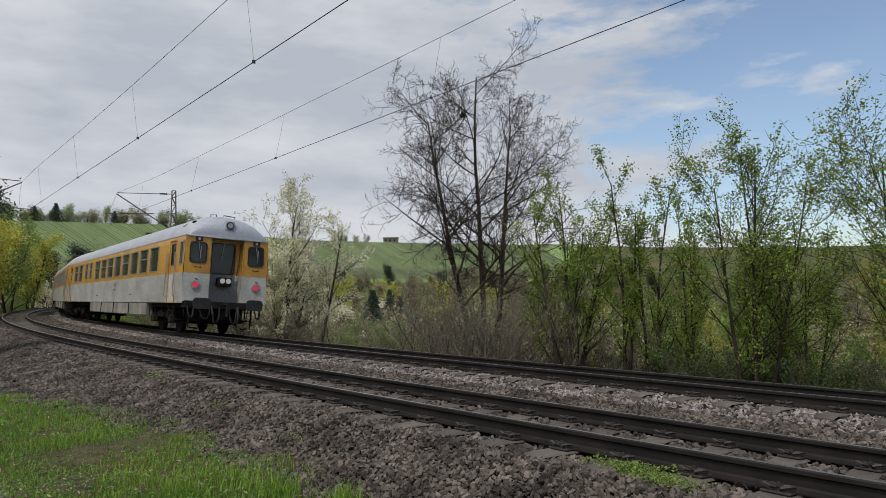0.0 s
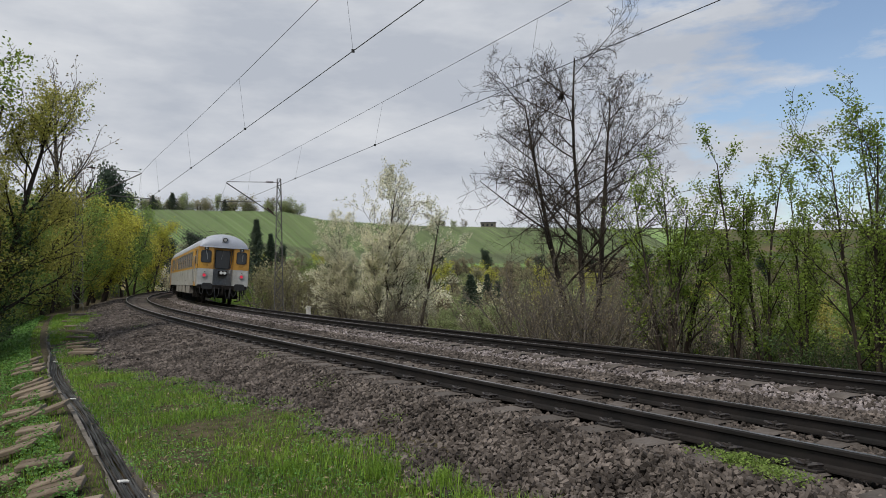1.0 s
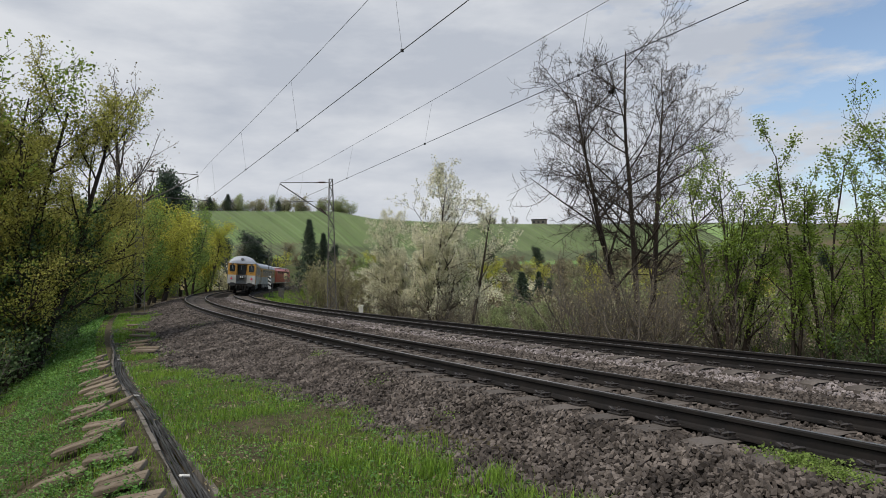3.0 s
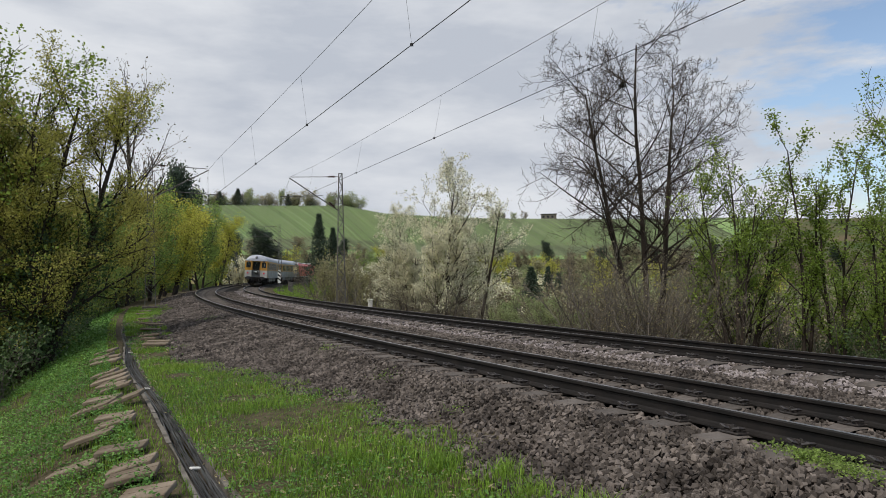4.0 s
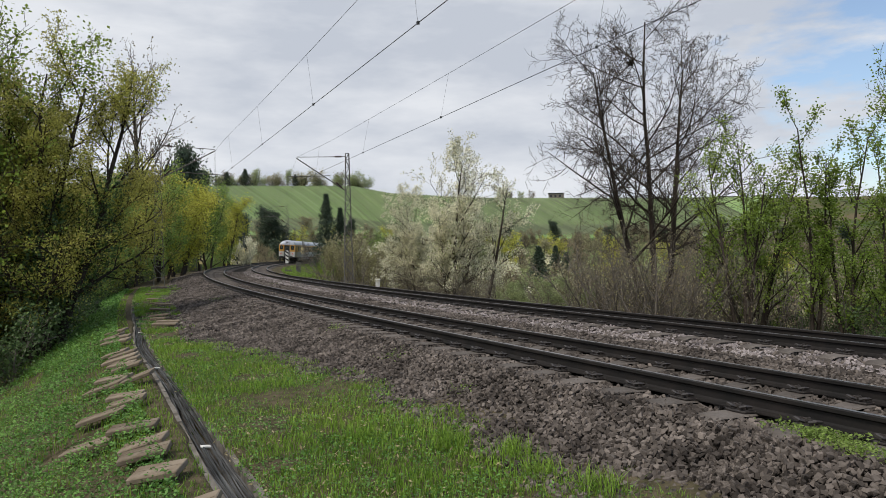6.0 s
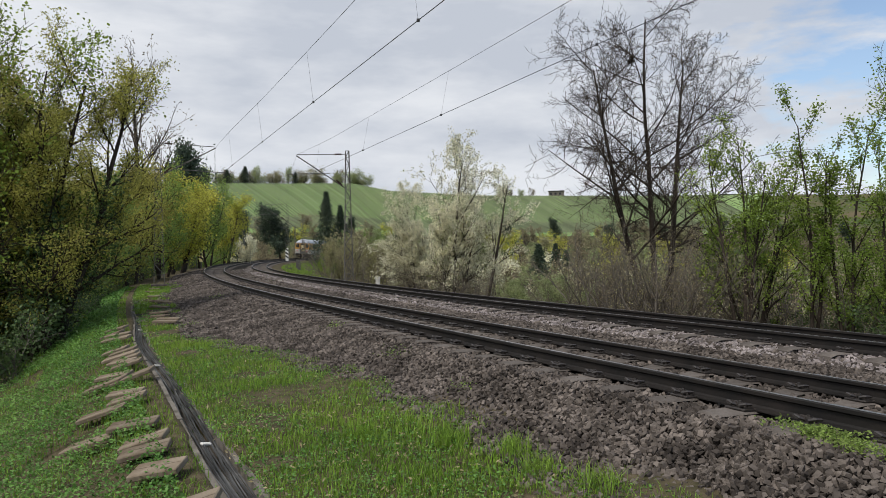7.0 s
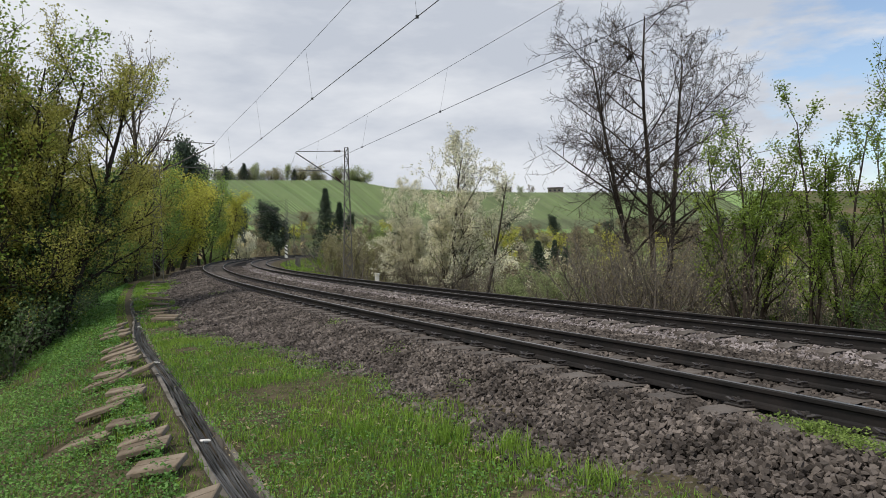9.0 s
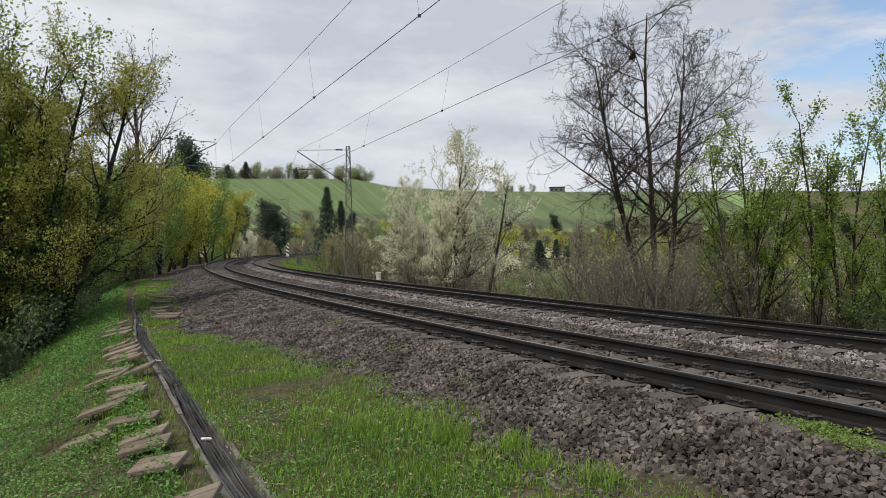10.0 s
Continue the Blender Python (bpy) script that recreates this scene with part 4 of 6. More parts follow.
def limbs(segs, sides):
    """Tapered prisms for many limb segments at once: rows of x0 y0 z0 x1 y1 z1 r0 r1."""
    segs = np.asarray(segs, float)
    a, b, r0, r1 = segs[:, :3], segs[:, 3:6], segs[:, 6], segs[:, 7]
    d = b - a
    d /= np.maximum(np.linalg.norm(d, axis=1, keepdims=True), 1e-6)
    ref = np.where(np.abs(d[:, 2:3]) > 0.9, np.array([[1.0, 0, 0]]), np.array([[0, 0, 1.0]]))
    u = np.cross(d, ref)
    u /= np.linalg.norm(u, axis=1, keepdims=True)
    w = np.cross(d, u)
    n = len(segs)
    V = np.empty((n, 2 * sides, 3))
    for k in range(sides):
        c, s_ = math.cos(2 * math.pi * k / sides), math.sin(2 * math.pi * k / sides)
        off = u * c + w * s_
        V[:, k] = a + off * r0[:, None]
        V[:, sides + k] = b + off * r1[:, None]
    base = np.arange(n)[:, None] * 2 * sides
    F = np.concatenate([base + np.array([[k, (k + 1) % sides, sides + (k + 1) % sides, sides + k]]) for k in range(sides)])
    return V.reshape(-1, 3), F


def leaves(P_, size, flat=0.0, long=1.5):
    """Small folded leaf quads at the points P_, each turned its own way."""
    n = len(P_)
    a = rng.normal(size=(n, 3))
    a[:, 2] *= 1 - 0.6 * flat
    a /= np.linalg.norm(a, axis=1, keepdims=True)
    b = np.cross(a, rng.normal(size=(n, 3)))
    if flat:
        b[:, 2] *= 1 - 0.7 * flat
    b /= np.maximum(np.linalg.norm(b, axis=1, keepdims=True), 1e-6)
    s_ = (size * rng.uniform(0.6, 1.3, n))[:, None]
    V = np.stack([P_, P_ + (a * 0.5 * long + b * 0.5) * s_, P_ + a * long * s_, P_ + (a * 0.5 * long - b * 0.5) * s_], 1).reshape(-1, 3)
    F = np.arange(n)[:, None] * 4 + np.arange(4)
    return V, F


def grow(seed, height, stems, spread, r0, levels, kids, lean=0.25, up=0.35, ratio=0.55, first=0.25, wild=0.25, dirs=None):
    """Grows limbs; dirs: leans and lengths of the stems. Returns thick segments, thin segments and the twig points."""
    rn = random.Random(seed)
    thick, thin, tips = [], [], []      # thick: one list a stem

    def branch(p, d, length, r, level):
        n = (7, 5, 3, 2, 2)[level]
        step = length / n
        pts = [(p.copy(), r)]
        for i in range(n):
            d = (d + Vector((rn.gauss(0, wild), rn.gauss(0, wild), rn.gauss(0, wild) + up * 0.35 * (level > 0))) * (0.22 if level == 0 else 0.35 + 0.12 * level)).normalized()
            q = p + d * step
            r1 = r * (1 - (i + 1) / n * 0.8) + 0.0025 if level else r0 * (1 - (i + 1) / n * 0.85) + 0.006
            rr = pts[-1][1]
            (thick[-1] if level < 2 else thin).append((*p, *q, rr, r1))
            pts.append((q.copy(), r1))
            p = q
            if level >= levels - 1:
                tips.append((*q,))
        if level < levels:
            m = kids[min(level, len(kids) - 1)]
            for k in range(m):
                f = first + (1 - first) * (k + rn.random()) / m if level == 0 else 0.15 + 0.85 * (k + rn.random()) / m
                j = min(n - 1, int(f * n))
                c = pts[j][0].lerp(pts[j + 1][0], f * n - j)
                az = rn.uniform(0, 2 * math.pi)
                side = d.orthogonal().normalized()
                side.rotate(Matrix.Rotation(az, 3, d))
                t = rn.uniform(0.5, 1.0) * spread
                nd = (d * (1 - 0.45 * t) + side * t + Vector((0, 0, up * 0.4))).normalized()
                ln = length * ratio * rn.uniform(0.65, 1.2) * (1.0 - 0.45 * f if level == 0 else 1.0)
                branch(c, nd, ln, max(pts[j][1] * (0.55 if level else 0.42), 0.0045), level + 1)
    for k, (lx, ly, ln) in enumerate(dirs or ()):
        thick.append([])
        branch(Vector((lx * 1.2, ly * 1.2, -0.4)), Vector((lx, ly, 1)).normalized(), ln, r0, 0)
    for k in range(0 if dirs else stems):
        thick.append([])
        az = 2 * math.pi * (k + rn.random() * 0.6) / stems
        l_ = lean * rn.uniform(0.4, 1.2) if stems > 1 else lean * 0.25
        d = Vector((math.cos(az) * l_, math.sin(az) * l_, 1)).normalized()
        off = Vector((math.cos(az), math.sin(az), 0)) * (0.12 * stems if stems > 1 else 0)
        branch(off - Vector((0, 0, 0.4)), d, height * rn.uniform(0.78, 1.0) if stems > 1 else height, r0, 0)
    return thick, thin, np.array(tips)


def plant(name, label, category, group, bark, twig, thick, thin, leaf_sets, thin_sides=3):
    """A tree or shrub: trunk and limbs, twigs, and one crown mesh for each kind of leaf."""
    e = empty(name, label, category, group)
    for stem in thick:
        V, F = limbs(stem, 5)
        obj("trunk" if len(thick) == 1 else "stem", V, F, bark, e, smooth=True)
    if len(thin):
        V, F = limbs(thin, thin_sides)
        tagged(obj("branchwork", V, F, twig, e), kind="stuff")
    for nm, (V, F), m in leaf_sets:
        tagged(obj(nm, V, F, m, e), kind="stuff")
    return e


def scatter(tips, count, radius):
    """Points round the twigs."""
    P_ = tips[rng.integers(0, len(tips), count)]
    return P_ + rng.normal(size=(count, 3)) * radius


def clumps(tips, bunches, each, radius):
    """Points in bunches round some of the twigs."""
    P_ = np.repeat(tips[rng.choice(len(tips), min(bunches, len(tips)), replace=False)], each, 0)
    return P_ + rng.normal(size=P_.shape) * radius


PLANTED = {}
NEST = []


def put(kind, x, y, scale=1.0, turn=None, z=None, sx=1.0):
    """Stands a copy of a plant on the land; the first one is the plant itself."""
    src, used = PLANTED[kind]
    if z is None:
        s, o = station(x, y)
        s, o = float(s[0]), float(o[0])
        z = float(verge(s, o)) if -13 < o < 14 and -24 < s < 260 else float(land(np.array([x]), np.array([y]))[0])
    turn = random.uniform(0, 360) if turn is None else turn
    m = pose(x, y, z, 0, 0, turn) @ Matrix.Diagonal((scale * sx, scale * sx, scale, 1))
    if not used:
        src.matrix_basis = m
        PLANTED[kind][1] = True
        return src
    ob = copy_thing(src, m)
    ob.matrix_basis = m
    return ob


def plants():
    # tall bare tree, three dark stems from one foot
    th, tn, tips = grow(103, 10, 3, 1.15, 0.13, 4, (17, 10, 6, 4), up=0.10, ratio=0.41, first=0.28, wild=0.15, dirs=((-0.19, 0.04, 9.6), (-0.01, 0.05, 11.2), (0.12, -0.05, 9.4)))
    PLANTED["bare"] = [plant("bare_tree", "tall bare spring tree with dark stems and fine twigs", "tree", "", BARK, BARK, th, tn,
                             [("bud_haze", leaves(scatter(tips, 5000, 0.05), 0.028), BUD)]), False]
    bare_stems = th
    # young maples in fresh leaf: slim poles, a broad crown, a spreading edge tree
    for i, (seed, dirs, kids, ratio, sp_, bunch) in enumerate((
            (21, ((-0.14, 0.0, 5.2), (0.05, 0.1, 5.8), (0.2, -0.05, 4.9), (0.0, -0.15, 4.6)), (10, 5, 4), 0.36, 0.85, 1000),
            (22, ((-0.03, 0.0, 6.2), (0.07, 0.04, 5.4)), (12, 5, 3), 0.27, 0.75, 620),
            (23, ((-0.22, 0.05, 6.0), (0.04, 0.06, 7.0), (0.22, -0.06, 6.2), (-0.08, -0.1, 6.4)), (12, 6, 4), 0.42, 1.05, 1700),
            (24, ((-0.30, 0.0, 7.0), (0.1, 0.1, 7.6), (0.25, -0.1, 7.0)), (13, 6, 4), 0.48, 1.05, 1500))):
        th, tn, tips = grow(seed, 6, 1, sp_, 0.055, 3, kids, up=0.42 if i < 2 else 0.30, ratio=ratio, first=0.16, wild=0.16, dirs=dirs)
        PLANTED["fresh%d" % i] = [plant("leafing_tree", ("bushy young tree in fresh bright green leaf", "slim pole-like tree in fresh bright green leaf", "full young maple in fresh bright green leaf", "spreading tree with scattered fresh green leaf")[i],
                                        "tree", "leafing trees", BARK, BARK, th, tn, [("crown", leaves(clumps(tips, bunch, 10, 0.085), 0.052, 0.5, 1.2), LEAF_FRESH)]), False]
    # cherry in blossom
    for i, (seed, dirs) in enumerate(((31, ((-0.03, 0.0, 7.2), (0.16, 0.1, 4.8), (-0.26, -0.05, 4.6))), (32, ((0.08, 0.0, 6.6),)))):
        th, tn, tips = grow(seed, 6, 1, 1.0, 0.10, 3, (17, 8, 4) if i == 0 else (13, 6, 4), up=0.06, ratio=0.44 if i == 0 else 0.36, first=0.12 if i == 0 else 0.25, wild=0.18, dirs=dirs)
        PLANTED["blossom%d" % i] = [plant("blossoming_tree", "wild cherry tree covered in small cream-white blossom" if i == 0 else "slender wild cherry with thin white blossom", "tree", "blossoming trees", BARK, BARK, th, tn,
                                          [("blossom", leaves(scatter(tips, 42000 if i == 0 else 4200, 0.07), 0.050), BLOSSOM), ("leaf_haze", leaves(scatter(tips, 3500 if i == 0 else 500, 0.08), 0.045), LEAF_FRESH)]), False]
    # small blossom bush for the valley
    th, tn, tips = grow(33, 4.2, 4, 0.8, 0.06, 2, (10, 6), lean=0.4, up=0.3, ratio=0.42, first=0.1)
    PLANTED["blossombush"] = [plant("blossoming_bush", "small bush white with blossom in the valley", "shrub", "blossoming bushes", BARK, TWIG, th, tn,
                                    [("blossom", leaves(scatter(tips, 2600, 0.22), 0.16), BLOSSOM)]), False]
    # brown thicket
    for i in range(2):
        th, tn, tips = grow(41 + i, 3.4, 6, 0.75, 0.022, 2, (8, 5), lean=0.75, up=0.25, ratio=0.46, first=0.1, wild=0.34)
        PLANTED["thicket%d" % i] = [plant("thicket", "tangled brown leafless thicket of thin stems", "shrub", "thickets", TWIG, TWIG, th, tn,
                                          [("bud_haze", leaves(scatter(tips, 900, 0.12), 0.040), BUD if i else LEAF_GREYOLIVE)]), False]
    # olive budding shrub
    for i, m_ in enumerate((LEAF_GREYOLIVE, LEAF_FRESH, LEAF_MID, PALE_HAZE_GREEN)):
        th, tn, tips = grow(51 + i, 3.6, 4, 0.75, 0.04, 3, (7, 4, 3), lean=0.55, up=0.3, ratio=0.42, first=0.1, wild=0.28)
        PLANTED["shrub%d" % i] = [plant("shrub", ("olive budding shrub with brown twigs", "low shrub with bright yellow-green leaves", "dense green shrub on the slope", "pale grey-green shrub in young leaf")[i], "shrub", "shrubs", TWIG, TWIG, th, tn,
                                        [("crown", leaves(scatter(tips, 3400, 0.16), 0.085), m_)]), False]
    # ivy-hung tree with olive young leaves
    th, tn, tips = grow(61, 8.6, 3, 0.85, 0.16, 4, (14, 7, 5, 3), up=0.22, ratio=0.36, first=0.06, wild=0.19, dirs=((-0.16, 0.05, 8.8), (0.12, 0.0, 8.2), (0.0, -0.14, 7.4)))
    tp = np.array([s[:3] for st in th for s in st if s[6] > 0.035] * 5)
    tp = tp[tp[:, 2] < 5.2]
    PLANTED["ivy"] = [plant("ivy_tree", "broad tree in olive young leaf, its stems wrapped in dark ivy", "tree", "ivy trees", BARK, BARK, th, tn,
                            [("crown", leaves(scatter(tips, 52000, 0.10), 0.042), LEAF_BUDDING), ("ivy", leaves(scatter(tp, 11000, 0.24), 0.065, 0.3), LEAF_IVY)]), False]
    # dark evergreen undergrowth below them
    th, tn, tips = grow(65, 2.6, 5, 0.9, 0.03, 2, (8, 5), lean=0.6, up=0.3, ratio=0.5, first=0.05, wild=0.3)
    PLANTED["under"] = [plant("undergrowth", "dark ivy and bramble undergrowth below the trees", "shrub", "undergrowth", TWIG, TWIG, th, tn,
                              [("crown", leaves(scatter(tips, 4200, 0.16), 0.065), LEAF_IVY)]), False]
    # woodland trees of the middle distance
    for i, (m_, nm) in enumerate(((LEAF_YELLOW, "yellow-green"), (LEAF_MID, "mid-green"), (LEAF_OLIVE, "olive"))):
        th, tn, tips = grow(71 + i, 7.4, 2, 0.8, 0.12, 3, (10, 5, 3), lean=0.22, up=0.28, ratio=0.44, first=0.08, wild=0.2)
        PLANTED["wood%d" % i] = [plant("woodland_tree", nm + " woodland tree in early spring leaf", "tree", "woodland trees", BARK, TWIG, th, tn,
                                       [("crown", leaves(scatter(tips, 10000, 0.24), 0.095), m_)]), False]
    # the same far off, with coarser clumps; haze put into green and olive leaf
    for i, (m_, nm) in enumerate(((LEAF_YELLOW, "yellow-green"), (PALE_HAZE_GREEN, "haze-paled green"), (HAZE_OLIVE, "olive"), (BUD, "brown"))):
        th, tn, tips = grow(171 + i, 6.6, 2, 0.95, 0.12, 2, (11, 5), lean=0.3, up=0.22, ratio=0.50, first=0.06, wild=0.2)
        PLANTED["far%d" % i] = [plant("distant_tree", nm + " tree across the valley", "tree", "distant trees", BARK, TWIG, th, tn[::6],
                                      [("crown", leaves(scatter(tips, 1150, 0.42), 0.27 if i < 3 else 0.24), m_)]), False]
    th, tn, tips = grow(81, 8.5, 1, 0.6, 0.13, 3, (15, 7, 4), up=0.35, ratio=0.36, first=0.3, wild=0.16)
    PLANTED["barewood"] = [plant("leafless_tree", "leafless grey woodland tree with a fine crown of twigs", "tree", "woodland trees", BARK, TWIG, th, tn,
                                 [("bud_haze", leaves(scatter(tips, 900, 0.1), 0.05), BUD)]), False]
    # spruce
    segs = [(0, 0, -0.4, 0, 0, 12.0, 0.18, 0.02)]
    P_ = []
    rn = random.Random(5)
    tw = []
    for k in range(150):
        z = 0.7 + 11.0 * (k / 150)
        a = k * 2.39996
        ln = (12.1 - z) * 0.37 * rn.uniform(0.7, 1.2)
        e = (math.cos(a) * ln, math.sin(a) * ln, z - ln * 0.28)
        tw.append((0, 0, z, *e, 0.03, 0.008))
        for q in range(34):
            f = rn.uniform(0.12, 1.0)
            P_.append((e[0] * f + rn.gauss(0, 0.13), e[1] * f + rn.gauss(0, 0.13), z + (e[2] - z) * f - abs(rn.gauss(0, 0.12))))
    PLANTED["spruce"] = [plant("spruce", "dark green spruce with drooping branches", "conifer", "conifers", BARK, BARK, [segs], tw,
                               [("needles", leaves(np.array(P_), 0.20, 0.4, 2.0), LEAF_DARK)]), False]
    # pine with a broad top
    th, tn, tips = grow(91, 8.5, 1, 0.8, 0.17, 2, (20, 7), up=0.20, ratio=0.38, first=0.12, wild=0.2)
    PLANTED["pine"] = [plant("pine", "dark pine with a broad clumped crown", "conifer", "conifers", BARK, BARK, th, tn,
                             [("needles", leaves(scatter(tips, 9500, 0.28), 0.16), LEAF_DARK)]), False]
    random.seed(3)
    # right-hand bank
    put("bare", 7.15, 24.6, 1.0, 0)
    m = PLANTED["bare"][0].matrix_basis
    NEST.append(min((m @ Vector(g[3:6]) for st in bare_stems for g in st if g[7] > 0.006), key=lambda v: (v - Vector((6.15, 24.4, 7.9))).length))
    for k, x, y, sc, tn_ in (("fresh0", 7.95, 19.4, 0.98, 0), ("fresh0", 8.6, 20.3, 0.8, 150), ("fresh1", 8.95, 17.8, 0.93, 0), ("fresh1", 9.75, 17.6, 0.92, 120), ("fresh1", 10.3, 17.1, 0.84, 240),
                             ("fresh2", 10.75, 14.95, 0.90, 0), ("fresh1", 11.6, 16.2, 0.8, 60), ("fresh3", 13.1, 12.6, 0.86, 0), ("fresh0", 12.6, 15.8, 0.85, 80), ("fresh2", 15.2, 12.0, 0.9, 200), ("fresh0", 12.2, 20.6, 0.8, 250), ("fresh1", 14.2, 18.6, 0.8, 20)):
        put(k, x, y, sc, tn_)
    put("blossom0", 0.62, 36.0, 1.0, 0)
    put("blossom0", -1.5, 38.6, 0.72, 140)
    put("blossom1", 2.0, 35.6, 0.98, 0)
    put("blossom1", 3.3, 41.5, 0.6, 200)
    for k in range(52):
        s = 0.5 + 27 * ((k * 0.618) % 1)
        x, y, _ = at(s, random.uniform(8.6, 13.0) if s > 6 else random.uniform(11.0, 14.5))
        sc = float(np.interp(s, (0, 4.5, 6, 11.5, 13, 19, 21, 28), (0.40, 0.45, 0.8, 0.95, 0.42, 0.36, 0.5, 0.6)))
        put("thicket%d" % (k % 2), float(x), float(y), sc * random.uniform(0.8, 1.15))
    for k in range(18):
        x, y, _ = at(-7 + 13 * ((k * 0.618) % 1), random.uniform(10.5, 14.5))
        put(("under", "thicket0", "under", "thicket1")[k % 4], float(x), float(y), random.uniform(0.5, 0.8))
    for s, o, sc in ((-1.0, 17.5, 0.40), (1.5, 19.0, 0.45), (3.6, 17.0, 0.36), (5.6, 18.5, 0.42), (-3.6, 18.0, 0.42)):
        x, y, _ = at(s, o)
        put("blossombush", float(x), float(y), sc)
    for k in range(10):
        x, y, _ = at(6.2 + 6 * ((k * 0.618) % 1), random.uniform(9.0, 12.5))
        put("thicket1", float(x), float(y), random.uniform(0.75, 0.95))
    for s, o, sc in ((13.4, 9.6, 0.40), (14.3, 10.3, 0.46), (15.4, 9.5, 0.38), (16.6, 10.2, 0.44), (17.8, 9.8, 0.36)):
        x, y, _ = at(s, o)
        put("shrub3", float(x), float(y), sc)
    for k in range(26):
        s = 27 + 55 * ((k * 0.618) % 1)
        x, y, _ = at(s, random.uniform(8.8, 15) if s < 57 else random.uniform(11.5, 16))
        put(("thicket1", "thicket0", "shrub0", "thicket1", "shrub0")[k % 5], float(x), float(y), random.uniform(0.85, 1.3) if s > 40 else random.uniform(0.55, 0.9))
    for k_, s, o, sc in (("shrub1", 54, 8.8, 0.55), ("shrub0", 50, 9.4, 0.8), ("shrub0", 46, 10.0, 0.9), ("thicket1", 58, 10.0, 1.1), ("shrub0", 41, 10.5, 0.85)):
        x, y, _ = at(s, o)
        put(k_, float(x), float(y), sc)
    for k in range(30):
        s = 84 + 80 * ((k * 0.618) % 1)
        x, y, _ = at(s, random.uniform(13.5, 28))
        put(("shrub0", "barewood", "far2", "thicket0", "far3")[k % 5], float(x), float(y), random.uniform(0.8, 1.2))
    for k in range(20):
        az = radians(32 + 18 * ((k * 0.618) % 1))
        r = 21 + 16 * ((k * 0.7548) % 1)
        put(("shrub2", "thicket0", "wood1", "thicket1", "shrub0", "wood2")[k % 6], math.sin(az) * r, math.cos(az) * r, random.uniform(0.5, 0.85))
    # left-hand bank and wood
    put("ivy", -11.0, 20.4, 0.98, 40)
    put("ivy", -12.3, 20.6, 1.0, 200)
    put("ivy", -13.4, 23.4, 0.98, 120)
    put("fresh2", -13.2, 20.2, 1.55, 40)
    for k in range(26):
        s = 11.5 + 19 * ((k * 0.618) % 1)
        x, y, _ = at(s, -random.uniform(6.9, 9.5) - 0.6 * (s < 15))
        put("under", float(x), float(y), random.uniform(0.55, 0.9))
    for k in range(18):
        s = 10 + 26 * ((k * 0.618) % 1)
        x, y, _ = at(s, random.uniform(-12, -7.4))
        put(("shrub0", "thicket0", "shrub2")[k % 3], float(x), float(y), random.uniform(0.45, 0.8))
    for k in range(54):
        s = 34 + 110 * ((k * 0.618) % 1)
        o = -random.uniform(7.5, 15) - (s > 110) * 4
        x, y, _ = at(s, o)
        put(("wood2", "wood1", "wood0", "wood1", "wood2", "wood1", "wood0", "wood2", "barewood")[k % 9], float(x), float(y), random.uniform(0.85, 1.15) if s > 60 else random.uniform(0.8, 0.98))
    for k in range(24):
        s = 38 + 85 * ((k * 0.618) % 1)
        x, y, _ = at(s, -random.uniform(6.2, 8.5))
        put(("shrub2", "shrub0", "thicket1", "shrub2")[k % 4], float(x), float(y), random.uniform(0.6, 1.1))
    for k in range(34):
        x, y, _ = at(40 + 72 * ((k * 0.618) % 1), -random.uniform(6.6, 8.2))
        put(("shrub2", "shrub3", "shrub2", "under")[k % 4], float(x), float(y), random.uniform(0.7, 1.1))
    put("barewood", -23.4, 57.0, 1.95, 0, sx=1.35)
    for kd, x, y, sc in (("wood2", -21.8, 46.0, 1.08), ("wood2", -20.4, 48.5, 1.06), ("wood2", -23.2, 51.0, 1.16), ("wood1", -20.6, 53.5, 1.0), ("wood0", -22.0, 58.0, 1.05), ("wood2", -18.6, 38.0, 0.95), ("wood2", -20.5, 41.0, 1.0), ("wood1", -17.5, 35.0, 0.85)):
        put(kd, x, y, sc)
    put("wood0", -23.8, 66.0, 1.32, 20, sx=1.15)
    put("wood0", -26.4, 74.0, 1.35, 160, sx=1.1)
    put("wood0", -30.3, 103.0, 1.45, 90, sx=1.15)
    put("wood1", -26.0, 82.0, 1.2, 60)
    put("pine", -31.0, 84.0, 1.65, 10, sx=0.8)
    put("pine", -30.3, 92.0, 1.45, 90, sx=0.8)
    put("pine", -38.5, 138.0, 1.15, 30)
    put("pine", -35.5, 162.0, 1.3, 130, sx=1.3)
    put("blossombush", -29.6, 110.0, 0.95, 0)
    for k in range(16):
        az, r = radians(-15.0 + 5.6 * ((k * 0.618034) % 1)), 122 + 22 * ((k * 0.7548777) % 1)
        x, y = math.sin(az) * r, math.cos(az) * r
        if float(station(x, y)[1][0]) > 12 or float(station(x, y)[1][0]) < -9:
            put(("barewood", "far3", "barewood", "far2")[k % 4], x, y, random.uniform(0.75, 1.15), sx=1.25)
    for k in range(10):
        x, y, _ = at(86 + 4.2 * k, random.uniform(12.5, 14.0))
        put(("shrub3", "thicket1", "shrub0")[k % 3], float(x), float(y), random.uniform(0.4, 0.6))
    # trees closing the view where the line bends away
    for k in range(46):
        az = radians(-18.5 + 13.5 * ((k * 0.618034) % 1))
        r = 128 + 95 * ((k * 0.7548777) % 1)
        x, y = math.sin(az) * r, math.cos(az) * r
        o = float(station(x, y)[1][0])
        if -8.5 < o < 12:
            continue
        put(("wood1", "far3", "shrub2", "wood2", "barewood", "far3", "shrub0", "wood0")[k % 8], x, y, random.uniform(0.65, 1.0), sx=1.15)
